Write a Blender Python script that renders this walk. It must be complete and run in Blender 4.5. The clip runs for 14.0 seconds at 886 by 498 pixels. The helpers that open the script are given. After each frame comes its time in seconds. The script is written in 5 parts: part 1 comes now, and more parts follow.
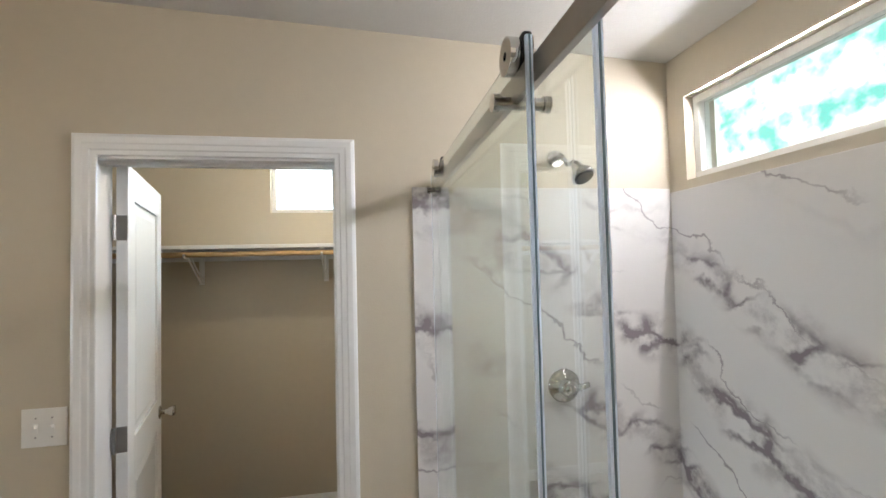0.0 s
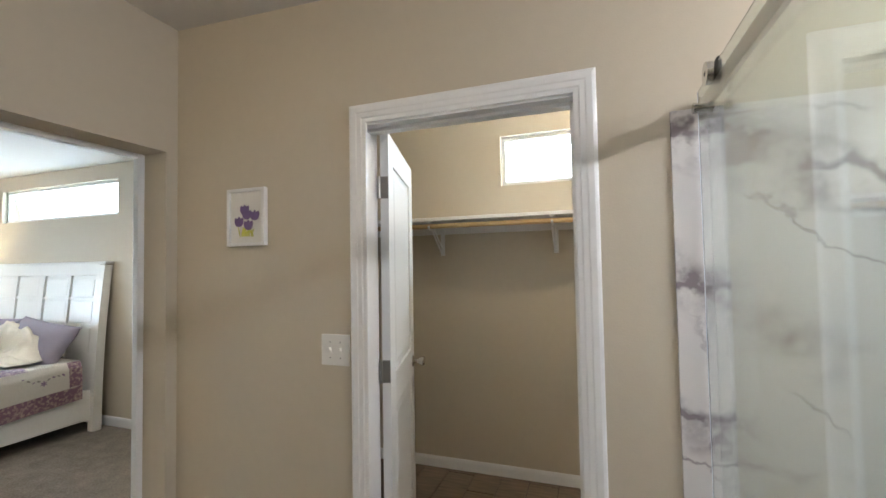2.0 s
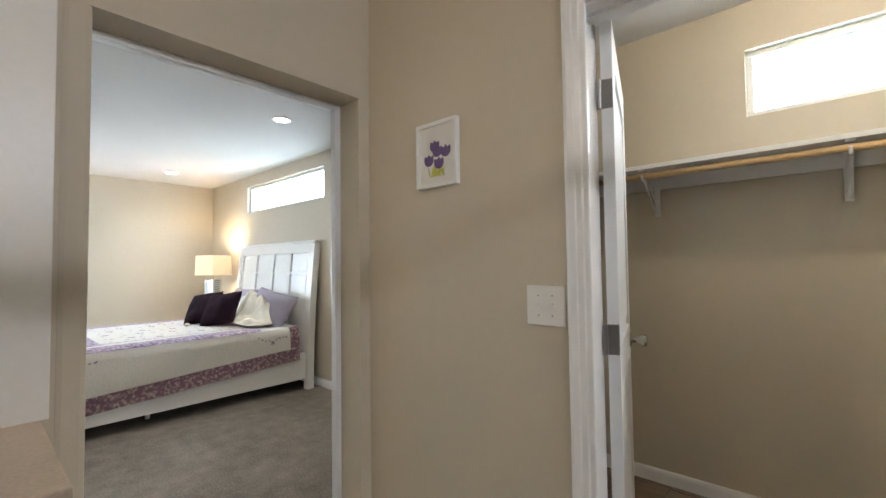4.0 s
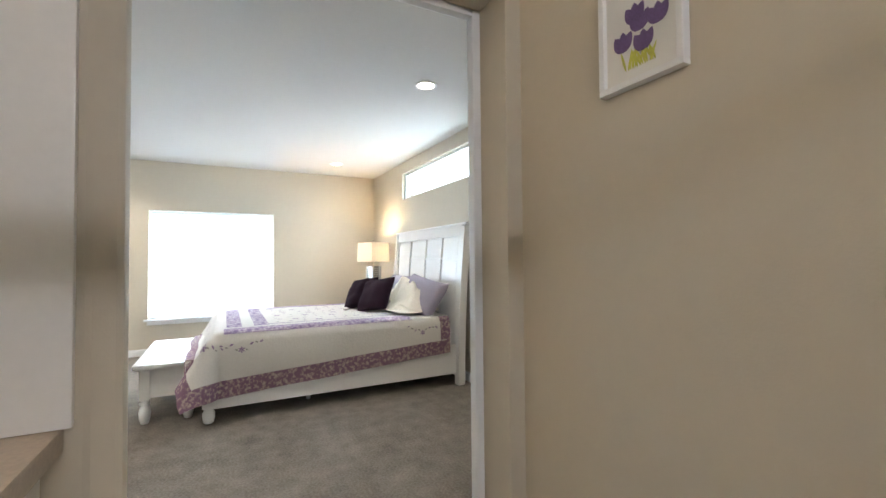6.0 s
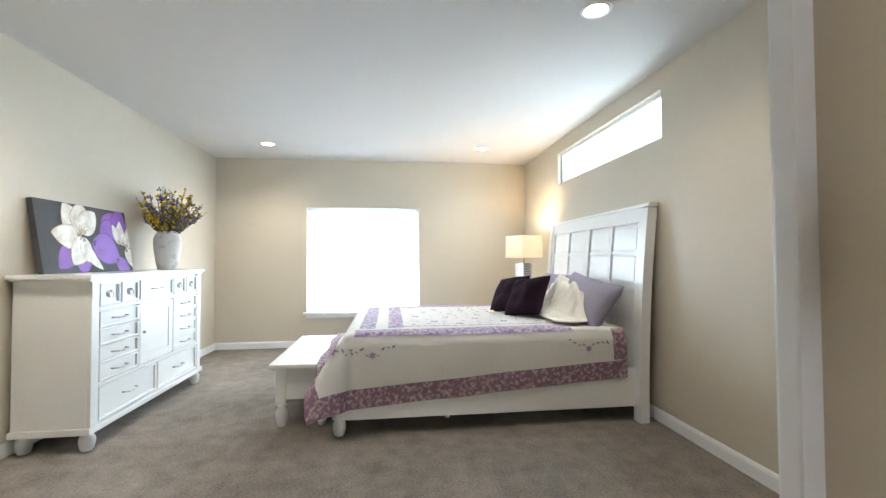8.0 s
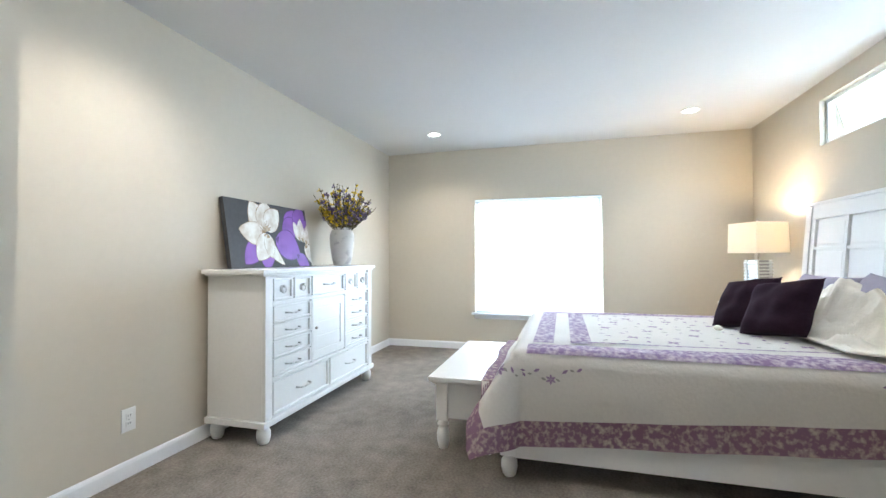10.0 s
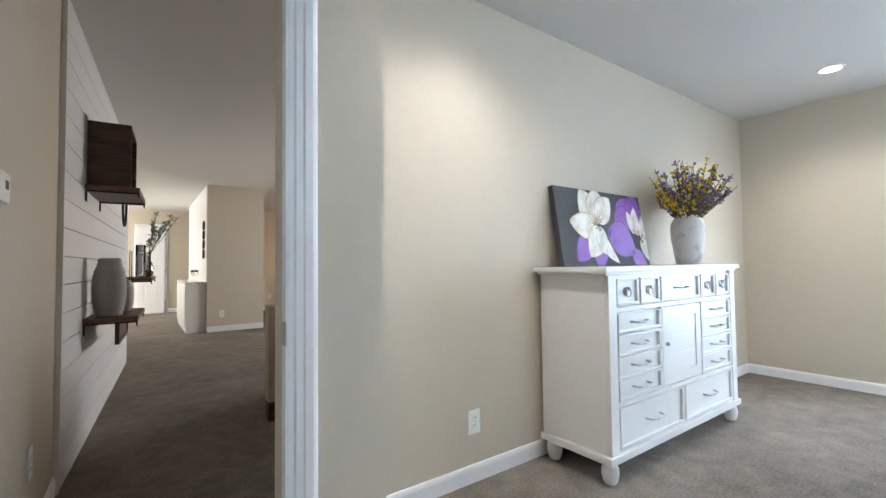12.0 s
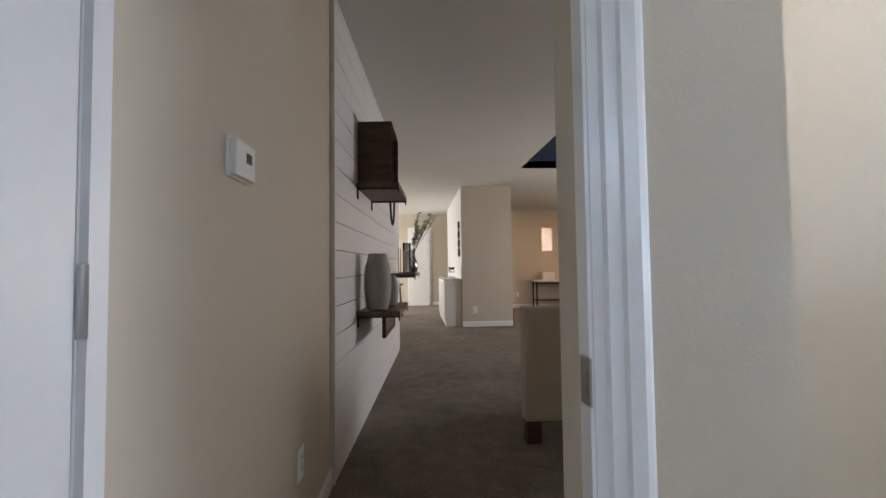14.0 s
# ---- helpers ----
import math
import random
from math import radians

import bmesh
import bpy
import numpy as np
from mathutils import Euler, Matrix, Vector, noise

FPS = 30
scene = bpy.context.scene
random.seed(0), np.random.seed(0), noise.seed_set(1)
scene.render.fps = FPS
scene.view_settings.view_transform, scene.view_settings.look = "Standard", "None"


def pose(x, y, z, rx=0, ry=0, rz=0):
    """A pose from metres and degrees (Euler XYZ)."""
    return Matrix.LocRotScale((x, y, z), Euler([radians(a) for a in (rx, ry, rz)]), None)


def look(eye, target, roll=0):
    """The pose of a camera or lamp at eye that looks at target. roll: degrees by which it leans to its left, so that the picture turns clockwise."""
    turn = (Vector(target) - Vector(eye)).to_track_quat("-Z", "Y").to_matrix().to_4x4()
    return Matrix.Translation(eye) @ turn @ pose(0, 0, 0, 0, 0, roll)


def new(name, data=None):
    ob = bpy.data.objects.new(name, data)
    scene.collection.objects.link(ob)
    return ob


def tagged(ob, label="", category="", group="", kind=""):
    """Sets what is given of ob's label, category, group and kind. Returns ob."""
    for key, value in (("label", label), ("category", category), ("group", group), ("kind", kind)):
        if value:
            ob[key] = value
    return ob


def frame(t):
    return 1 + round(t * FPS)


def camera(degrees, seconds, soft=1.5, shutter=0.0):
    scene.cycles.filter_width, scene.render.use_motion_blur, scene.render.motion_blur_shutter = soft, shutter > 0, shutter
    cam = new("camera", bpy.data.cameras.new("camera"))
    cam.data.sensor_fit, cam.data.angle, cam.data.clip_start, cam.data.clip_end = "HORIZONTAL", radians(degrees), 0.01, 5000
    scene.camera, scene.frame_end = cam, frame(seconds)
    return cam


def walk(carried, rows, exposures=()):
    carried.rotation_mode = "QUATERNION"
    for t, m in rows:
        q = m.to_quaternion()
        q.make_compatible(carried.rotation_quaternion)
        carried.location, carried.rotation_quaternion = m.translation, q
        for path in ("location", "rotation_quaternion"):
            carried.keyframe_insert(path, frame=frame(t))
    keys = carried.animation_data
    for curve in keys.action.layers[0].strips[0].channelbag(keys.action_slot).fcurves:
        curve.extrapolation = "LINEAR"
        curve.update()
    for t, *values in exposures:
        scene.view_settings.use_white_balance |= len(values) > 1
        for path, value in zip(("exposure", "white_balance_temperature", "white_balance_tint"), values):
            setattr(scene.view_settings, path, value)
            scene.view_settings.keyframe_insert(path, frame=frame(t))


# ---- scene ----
cam = camera(92.5, 14.0)
PATH = [
    (0, (0.318, -0.307, 1.602), (0.656, 1.663, 1.67), -1.4),
    (0.5, (0.313, -0.284, 1.571), (0.415, 1.713, 1.636), -1.3),
    (1, (0.3, -0.244, 1.524), (0.133, 1.747, 1.596), -1.3),
    (1.5, (0.286, -0.199, 1.479), (-0.145, 1.753, 1.555), -1.1),
    (2, (0.242, -0.175, 1.439), (-0.422, 1.71, 1.511), -1.0),
    (2.5, (0.165, -0.158, 1.393), (-0.695, 1.646, 1.471), -0.8),
    (3, (0.066, -0.081, 1.347), (-0.959, 1.634, 1.428), -0.8),
    (3.5, (-0.006, 0.0, 1.288), (-1.19, 1.61, 1.368), -0.8),
    (6, (-0.546, 0.47, 1.167), (-2.325, 1.383, 1.217), -0.5),
    (6.5, (-0.711, 0.566, 1.155), (-2.568, 1.307, 1.206), -0.4),
    (7, (-0.906, 0.644, 1.152), (-2.825, 1.205, 1.202), -0.4),
    (7.5, (-1.083, 0.698, 1.14), (-3.042, 1.096, 1.191), -0.4),
    (10, (-1.865, 0.643, 1.117), (-3.79, 0.1, 1.159), -0.3),
    (10.5, (-1.998, 0.576, 1.091), (-3.816, -0.256, 1.144), -0.7),
    (11, (-2.087, 0.46, 1.091), (-3.744, -0.659, 1.147), -0.7),
    (11.5, (-2.148, 0.283, 1.092), (-3.592, -1.1, 1.154), -0.7),
    (12, (-2.184, 0.136, 1.075), (-3.346, -1.49, 1.147), -0.7),
    (12.5, (-2.235, -0.035, 1.062), (-3.108, -1.833, 1.141), -0.7),
    (13, (-2.275, -0.191, 1.054), (-2.847, -2.106, 1.136), -0.9),
    (13.5, (-2.286, -0.343, 1.048), (-2.587, -2.318, 1.131), -1.0),
    (14, (-2.275, -0.493, 1.049), (-2.406, -2.487, 1.131), -0.7),
]
walk(cam, [(t, look(eye, target, roll)) for t, eye, target, roll in PATH], [(0.0, 0.05, 6500, 10), (3.5, 0.05, 6450, 11), (6.0, 0.1, 6500, 12), (8.0, 0.1, 6450, 11), (10.5, -0.02, 6020, 11), (12.0, -0.08, 6020, 12), (13.0, -0.25, 6100, 13), (14.0, -0.52, 6120, 16)])
# ---- light ----
world = bpy.data.worlds.new("sky")
scene.world = world
world.use_nodes = True
wn = world.node_tree.nodes
sky = wn.new("ShaderNodeTexSky")
sky.sky_type, sky.sun_disc = "NISHITA", False
sky.sun_elevation, sky.sun_rotation = radians(52), radians(200)
world.node_tree.links.new(sky.outputs[0], wn["Background"].inputs[0])
wn["Background"].inputs[1].default_value = 0.15


def lamp_object(name, kind, m, watts, colour, **settings):
    data = bpy.data.lights.new(name, kind)
    data.energy, data.color = watts, colour
    for key, value in settings.items():
        if key == "size":
            data.shape, data.size, data.size_y = "RECTANGLE", value[0], value[1]
        elif key == "cone":
            data.spot_size, data.spot_blend = radians(value), 1.0
        elif key == "radius":
            data.shadow_soft_size = value
        elif key == "angle":
            data.angle = radians(value)
    ob = new(name, data)
    ob.matrix_world = m
    return ob


DAY = (0.66, 0.83, 1.0)
WARM = (1.0, 0.80, 0.55)
lamp_object("sun", "SUN", look((0, 0, 0), (0.35, 0.55, -0.95)), 2.5, (1.0, 0.95, 0.88), angle=0.6)
lamp_object("daylight_west_window", "AREA", look((-7.07, 0.345, 1.14), (-3, 0.345, 1.3)), 98, DAY, size=(1.4, 1.32))
lamp_object("daylight_north_window", "AREA", look((-4.84, 2.66, 2.13), (-4.84, 0.5, 1.6)), 46, DAY, size=(1.7, 0.3))
lamp_object("daylight_bath_window", "AREA", look((1.57, 0.51, 2.213), (0.4, 0.51, 1.70)), 19, (0.94, 0.94, 1.0), size=(1.2, 0.035))
lamp_object("daylight_closet_window", "AREA", look((0.017, 2.80, 2.145), (0.017, 1.6, 1.8)), 14, DAY, size=(0.68, 0.32))
# added warm fill for the living room, from an assumed opening out of view
lamp_object("daylight_living_window", "AREA", look((-7.1, -5.6, 1.25), (-3, -5.6, 0.7)), 96, (1.0, 0.93, 0.84), size=(2.1, 1.4))
# added fill from an unseen east opening, brightens the far white door
lamp_object("daylight_far_window", "AREA", look((0.86, -10.6, 1.3), (-3, -10.9, 1.1)), 220, (1.0, 0.92, 0.80), size=(1.9, 1.5))
for cx, cy, watts in ((-3.345, 1.778, 48), (-6.17, 1.775, 92), (-6.222, -0.678, 95), (-3.42, -0.93, 100)):
    lamp_object("downlight_glow", "SPOT", look((cx, cy, 2.435), (cx, cy, 0)), watts, (1.0, 0.92, 0.82), cone=140, radius=0.05)
# added warm lamp out of view, for the bathroom's warm light
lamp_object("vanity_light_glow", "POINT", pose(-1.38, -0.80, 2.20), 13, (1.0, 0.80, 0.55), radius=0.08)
# lamp added out of view to give the dining room its warm glow
lamp_object("dining_pendant_glow", "POINT", pose(-5.8, -8.8, 1.85), 150, (1.0, 0.64, 0.34), radius=0.1)
lamp_object("table_lamp_glow", "POINT", pose(-6.14, 2.27, 1.30), 88, (1.0, 0.76, 0.46), radius=0.04)
lamp_object("closet_light_glow", "POINT", pose(0.20, 1.90, 2.44), 20, (1.0, 0.86, 0.66), radius=0.04)


# ---- materials ----
def mat(name, colour, rough=0.5, metal=0.0, vary=0.06, scale=6.0, bump=0.0, bump_scale=200.0, spec=0.5):
    """A plain surface with two scales of variation and fine relief."""
    m = bpy.data.materials.new(name)
    m.use_nodes = True
    nt = m.node_tree
    n, l = nt.nodes, nt.links
    b = n["Principled BSDF"]
    b.inputs["Roughness"].default_value, b.inputs["Metallic"].default_value = rough, metal
    b.inputs["Specular IOR Level"].default_value = spec
    co = n.new("ShaderNodeTexCoord")
    big, small = n.new("ShaderNodeTexNoise"), n.new("ShaderNodeTexNoise")
    big.inputs["Scale"].default_value, small.inputs["Scale"].default_value = scale * 0.3, scale * 8
    mix = n.new("ShaderNodeMath")
    mix.operation = "ADD"
    for t in (big, small):
        l.new(co.outputs["Object"], t.inputs["Vector"])
        t.inputs["Detail"].default_value = 4
    l.new(big.outputs[0], mix.inputs[0]), l.new(small.outputs[0], mix.inputs[1])
    ramp = n.new("ShaderNodeMapRange")
    ramp.inputs[1].default_value, ramp.inputs[2].default_value = 0.6, 1.4
    ramp.inputs[3].default_value, ramp.inputs[4].default_value = 1 - vary, 1 + vary
    l.new(mix.outputs[0], ramp.inputs[0])
    mul = n.new("ShaderNodeVectorMath")
    mul.operation = "SCALE"
    mul.inputs[0].default_value = colour
    l.new(ramp.outputs[0], mul.inputs["Scale"])
    l.new(mul.outputs[0], b.inputs["Base Color"])
    if bump:
        t, bp = n.new("ShaderNodeTexNoise"), n.new("ShaderNodeBump")
        t.inputs["Scale"].default_value = bump_scale
        bp.inputs["Strength"].default_value, bp.inputs["Distance"].default_value = bump, 0.004
        l.new(co.outputs["Object"], t.inputs["Vector"]), l.new(t.outputs[0], bp.inputs["Height"])
        l.new(bp.outputs[0], b.inputs["Normal"])
    return m


def two_tone(name, a, b_col, scale, low, high, rough=0.8, kind="noise", stretch=(1, 1, 1), bump=0.2):
    """A surface whose colour runs from a to b_col by a noise or cell pattern."""
    m = bpy.data.materials.new(name)
    m.use_nodes = True
    n, l = m.node_tree.nodes, m.node_tree.links
    b = n["Principled BSDF"]
    b.inputs["Roughness"].default_value = rough
    co, mp = n.new("ShaderNodeTexCoord"), n.new("ShaderNodeMapping")
    mp.inputs["Scale"].default_value = stretch
    l.new(co.outputs["Object"], mp.inputs["Vector"])
    t = n.new("ShaderNodeTexNoise" if kind == "noise" else "ShaderNodeTexVoronoi")
    t.inputs["Scale"].default_value = scale
    if kind == "noise":
        t.inputs["Detail"].default_value = 5
    l.new(mp.outputs[0], t.inputs["Vector"])
    r = n.new("ShaderNodeMapRange")
    r.inputs[1].default_value, r.inputs[2].default_value = low, high
    l.new(t.outputs[0], r.inputs[0])
    mx = n.new("ShaderNodeMix")
    mx.data_type = "RGBA"
    l.new(r.outputs[0], mx.inputs[0])
    mx.inputs[6].default_value, mx.inputs[7].default_value = (*a, 1), (*b_col, 1)
    l.new(mx.outputs[2], b.inputs["Base Color"])
    if bump:
        bp = n.new("ShaderNodeBump")
        bp.inputs["Strength"].default_value, bp.inputs["Distance"].default_value = bump, 0.004
        l.new(t.outputs[0], bp.inputs["Height"]), l.new(bp.outputs[0], b.inputs["Normal"])
    return m


def marble_mat():
    """White polished panel: slanting cloudy bands of grey-mauve cracks, with thin long veins between them."""
    m = bpy.data.materials.new("marble")
    m.use_nodes = True
    n, l = m.node_tree.nodes, m.node_tree.links
    b = n["Principled BSDF"]
    b.inputs["Roughness"].default_value = 0.14

    def maths(op, a, c):
        k = n.new("ShaderNodeMath")
        k.operation = op
        for i, v in enumerate((a, c)):
            if isinstance(v, (int, float)):
                k.inputs[i].default_value = v
            else:
                l.new(v, k.inputs[i])
        return k.outputs[0]

    def fit_range(v, a, c, d, e):
        r = n.new("ShaderNodeMapRange")
        r.interpolation_type = "SMOOTHSTEP"
        for i, q in enumerate((a, c, d, e)):
            r.inputs[i + 1].default_value = q
        l.new(v, r.inputs[0])
        return r.outputs[0]

    def cloud(scale, detail=6, rough=0.55, w=0.0):
        t = n.new("ShaderNodeTexNoise")
        t.noise_dimensions = "4D"
        t.inputs["Scale"].default_value, t.inputs["Detail"].default_value, t.inputs["Roughness"].default_value, t.inputs["W"].default_value = scale, detail, rough, w
        l.new(co.outputs["Object"], t.inputs["Vector"])
        return t

    co = n.new("ShaderNodeTexCoord")
    dot = n.new("ShaderNodeVectorMath")
    dot.operation = "DOT_PRODUCT"
    dot.inputs[1].default_value = (0.62, -0.62, 1.0)
    l.new(co.outputs["Object"], dot.inputs[0])
    slant = dot.outputs["Value"]
    # broad slanting bands, bent by slow noise
    bent = maths("ADD", maths("MULTIPLY", slant, 2.3), maths("MULTIPLY", cloud(1.3, 3).outputs[0], 1.5))
    band = fit_range(maths("PINGPONG", bent, 0.5), 0.05, 0.30, 1.0, 0.0)
    band = maths("MULTIPLY", band, fit_range(cloud(2.2, 3, w=4.0).outputs[0], 0.36, 0.52, 0.08, 1.0))
    # cracks inside the bands, drawn out along the slant
    warp = n.new("ShaderNodeVectorMath")
    warp.operation = "MULTIPLY_ADD"
    warp.inputs[1].default_value = (0.34, 0.34, 0.34)
    l.new(cloud(3.0, 5, 0.6, 2.0).outputs["Color"], warp.inputs[0]), l.new(co.outputs["Object"], warp.inputs[2])
    turn = n.new("ShaderNodeMapping")
    turn.inputs["Rotation"].default_value = (radians(-36), radians(36), 0)
    turn.inputs["Scale"].default_value = (0.55, 0.55, 1.5)
    l.new(warp.outputs[0], turn.inputs["Vector"])
    cell = n.new("ShaderNodeTexVoronoi")
    cell.feature = "DISTANCE_TO_EDGE"
    cell.inputs["Scale"].default_value = 6.5
    l.new(turn.outputs[0], cell.inputs["Vector"])
    crack = fit_range(cell.outputs["Distance"], 0.0, 0.17, 1.0, 0.0)
    crack = maths("MULTIPLY", crack, fit_range(cloud(7.0, 4, w=7.0).outputs[0], 0.36, 0.56, 0.25, 1.0))
    veined = maths("MULTIPLY", maths("ADD", maths("MULTIPLY", crack, 1.0), maths("MULTIPLY", fit_range(cloud(9.0, 7, 0.65, 1.0).outputs[0], 0.44, 0.64, 0.0, 1.0), 0.45)), band)
    # thin lone veins
    thin = maths("ADD", maths("MULTIPLY", slant, 2.6), maths("MULTIPLY", cloud(1.9, 8, 0.58, 9.0).outputs[0], 2.0))
    line = fit_range(maths("PINGPONG", thin, 0.5), 0.0, 0.030, 0.70, 0.0)
    line = maths("MULTIPLY", line, fit_range(cloud(2.6, 2, w=5.0).outputs[0], 0.44, 0.58, 0.0, 1.0))
    total = maths("MINIMUM", maths("MAXIMUM", veined, line), 0.92)
    c = n.new("ShaderNodeMix")
    c.data_type = "RGBA"
    c.inputs[6].default_value, c.inputs[7].default_value = (0.76, 0.735, 0.72, 1), (0.23, 0.195, 0.215, 1)
    l.new(total, c.inputs[0]), l.new(c.outputs[2], b.inputs["Base Color"])
    return m


def carpet_mat():
    """Taupe cut pile: broad trodden patches, tufts and fine pile relief."""
    m = bpy.data.materials.new("taupe_carpet")
    m.use_nodes = True
    n, l = m.node_tree.nodes, m.node_tree.links
    b = n["Principled BSDF"]
    b.inputs["Roughness"].default_value, b.inputs["Specular IOR Level"].default_value = 0.95, 0.1
    co = n.new("ShaderNodeTexCoord")
    total = None
    heights = []
    for scale, share in ((1.6, 0.30), (9.0, 0.30), (75.0, 0.40)):
        t, k = n.new("ShaderNodeTexNoise"), n.new("ShaderNodeMath")
        t.inputs["Scale"].default_value, t.inputs["Detail"].default_value = scale, 3
        k.operation, k.inputs[1].default_value = "MULTIPLY", share
        l.new(co.outputs["Object"], t.inputs["Vector"]), l.new(t.outputs[0], k.inputs[0])
        heights.append(t)
        if total is None:
            total = k
        else:
            s = n.new("ShaderNodeMath")
            l.new(total.outputs[0], s.inputs[0]), l.new(k.outputs[0], s.inputs[1])
            total = s
    r, x = n.new("ShaderNodeMapRange"), n.new("ShaderNodeMix")
    r.inputs[1].default_value, r.inputs[2].default_value = 0.36, 0.64
    l.new(total.outputs[0], r.inputs[0])
    x.data_type = "RGBA"
    x.inputs[6].default_value, x.inputs[7].default_value = (0.130, 0.112, 0.093, 1), (0.280, 0.247, 0.208, 1)
    l.new(r.outputs[0], x.inputs[0]), l.new(x.outputs[2], b.inputs["Base Color"])
    bp = n.new("ShaderNodeBump")
    bp.inputs["Strength"].default_value, bp.inputs["Distance"].default_value = 0.35, 0.006
    l.new(heights[2].outputs[0], bp.inputs["Height"]), l.new(bp.outputs[0], b.inputs["Normal"])
    return m


def glass_mat(name, tint=(0.93, 0.98, 0.96), rough=0.0):
    m = bpy.data.materials.new(name)
    m.use_nodes = True
    b = m.node_tree.nodes["Principled BSDF"]
    b.inputs["Base Color"].default_value = (*tint, 1)
    b.inputs["Transmission Weight"].default_value, b.inputs["Roughness"].default_value, b.inputs["IOR"].default_value = 1.0, rough, 1.45
    return m


def lit_cloth(name, colour, through_share):
    """Thin stuff that lets part of the light through."""
    m = bpy.data.materials.new(name)
    m.use_nodes = True
    n, l = m.node_tree.nodes, m.node_tree.links
    a, b, x = n.new("ShaderNodeBsdfDiffuse"), n.new("ShaderNodeBsdfTranslucent"), n.new("ShaderNodeMixShader")
    a.inputs[0].default_value = b.inputs[0].default_value = (*colour, 1)
    x.inputs[0].default_value = through_share
    l.new(a.outputs[0], x.inputs[1]), l.new(b.outputs[0], x.inputs[2])
    l.new(x.outputs[0], n["Material Output"].inputs[0])
    return m


def glow_mat(name, colour, strength):
    m = bpy.data.materials.new(name)
    m.use_nodes = True
    b = m.node_tree.nodes["Principled BSDF"]
    b.inputs["Base Color"].default_value = (*colour, 1)
    b.inputs["Emission Color"].default_value = (*colour, 1)
    b.inputs["Emission Strength"].default_value = strength
    return m


M_WALL = mat("beige_wall_paint", (0.56, 0.498, 0.395), 0.62, vary=0.025, scale=3, bump=0.12, bump_scale=160)
M_CEIL = mat("ceiling_paint", (0.66, 0.645, 0.62), 0.85, vary=0.02, bump=0.25, bump_scale=120)
M_TRIM = mat("white_trim_paint", (0.80, 0.80, 0.80), 0.32, vary=0.02)
M_WHITE = mat("white_furniture_paint", (0.78, 0.77, 0.74), 0.30, vary=0.03)
M_DOOR = mat("white_door_paint", (0.80, 0.80, 0.79), 0.38, vary=0.02, bump=0.05, bump_scale=60)
M_CARPET = carpet_mat()
M_PLANK = two_tone("brown_plank_tile", (0.12, 0.085, 0.06), (0.24, 0.175, 0.125), 5, 0.3, 0.7, 0.45, stretch=(1, 8, 1), bump=0.1)
M_MARBLE = marble_mat()
M_GLASS = glass_mat("clear_glass")
M_THINGLASS = glass_mat("thin_clear_glass", (0.97, 0.99, 1.0))
M_THINGLASS.node_tree.nodes["Principled BSDF"].inputs["IOR"].default_value = 1.06
M_GEDGE = lit_cloth("bluish_seal", (0.80, 0.86, 0.93), 0.45)
M_GCORE = mat("glass_edge_tint", (0.16, 0.23, 0.26), 0.15, vary=0.05)
M_NICKEL = mat("brushed_nickel", (0.42, 0.39, 0.35), 0.28, 1.0, 0.05)
M_SATIN = mat("satin_nickel", (0.66, 0.64, 0.61), 0.38, 1.0, 0.04)
M_CHROME = mat("chrome", (0.62, 0.60, 0.57), 0.12, 1.0, 0.02)
M_HINGE = mat("satin_steel", (0.42, 0.41, 0.40), 0.35, 1.0, 0.05)
M_PLASTIC = mat("white_plastic", (0.80, 0.79, 0.76), 0.35, vary=0.01)
M_DARK = mat("dark_plastic", (0.02, 0.022, 0.025), 0.4, vary=0.02)
M_WOODROD = mat("pine_rod", (0.62, 0.42, 0.21), 0.45, vary=0.15, scale=10)
M_DKWOOD = two_tone("dark_stained_wood", (0.035, 0.018, 0.010), (0.095, 0.05, 0.028), 6, 0.3, 0.7, 0.5, stretch=(1, 1, 9), bump=0.2)
M_MIDWOOD = two_tone("walnut_board", (0.08, 0.042, 0.025), (0.17, 0.095, 0.055), 6, 0.3, 0.7, 0.5, stretch=(9, 1, 9), bump=0.2)
M_IRON = mat("black_iron", (0.02, 0.018, 0.017), 0.55, 0.6, 0.1)
M_QUILT = mat("cream_quilt", (0.65, 0.62, 0.57), 0.9, vary=0.06, scale=9, bump=0.6, bump_scale=60)
M_BORDER = two_tone("plum_floral_cotton", (0.21, 0.115, 0.17), (0.50, 0.41, 0.34), 42, 0.47, 0.68, 0.9)
M_PURPLE = two_tone("lilac_floral_cotton", (0.21, 0.14, 0.245), (0.55, 0.48, 0.51), 34, 0.42, 0.64, 0.9)
M_STITCH = mat("plum_thread", (0.26, 0.17, 0.28), 0.9, vary=0.2, scale=20)
M_LEAFTHREAD = mat("sage_thread", (0.30, 0.29, 0.26), 0.9, vary=0.2, scale=20)
M_PLUM = mat("dark_plum_velvet", (0.020, 0.009, 0.016), 0.95, vary=0.2, scale=8, spec=0.08)
M_LILAC = mat("lilac_cotton", (0.33, 0.30, 0.37), 0.9, vary=0.05, bump=0.2, bump_scale=80)
M_FLEECE = mat("cream_fleece", (0.84, 0.78, 0.67), 0.95, vary=0.06, bump=0.5, bump_scale=90)
M_SHADE = lit_cloth("white_lampshade", (0.96, 0.91, 0.82), 0.72)
M_CANVAS = mat("charcoal_canvas", (0.045, 0.045, 0.045), 0.6, vary=0.25, scale=5, bump=0.2, bump_scale=500)
M_LILY = two_tone("ivory_paint", (0.80, 0.77, 0.71), (0.55, 0.46, 0.36), 11, 0.42, 0.66, 0.5)
M_UMBER = two_tone("umber_glaze", (0.30, 0.19, 0.09), (0.58, 0.46, 0.32), 22, 0.4, 0.7, 0.5)
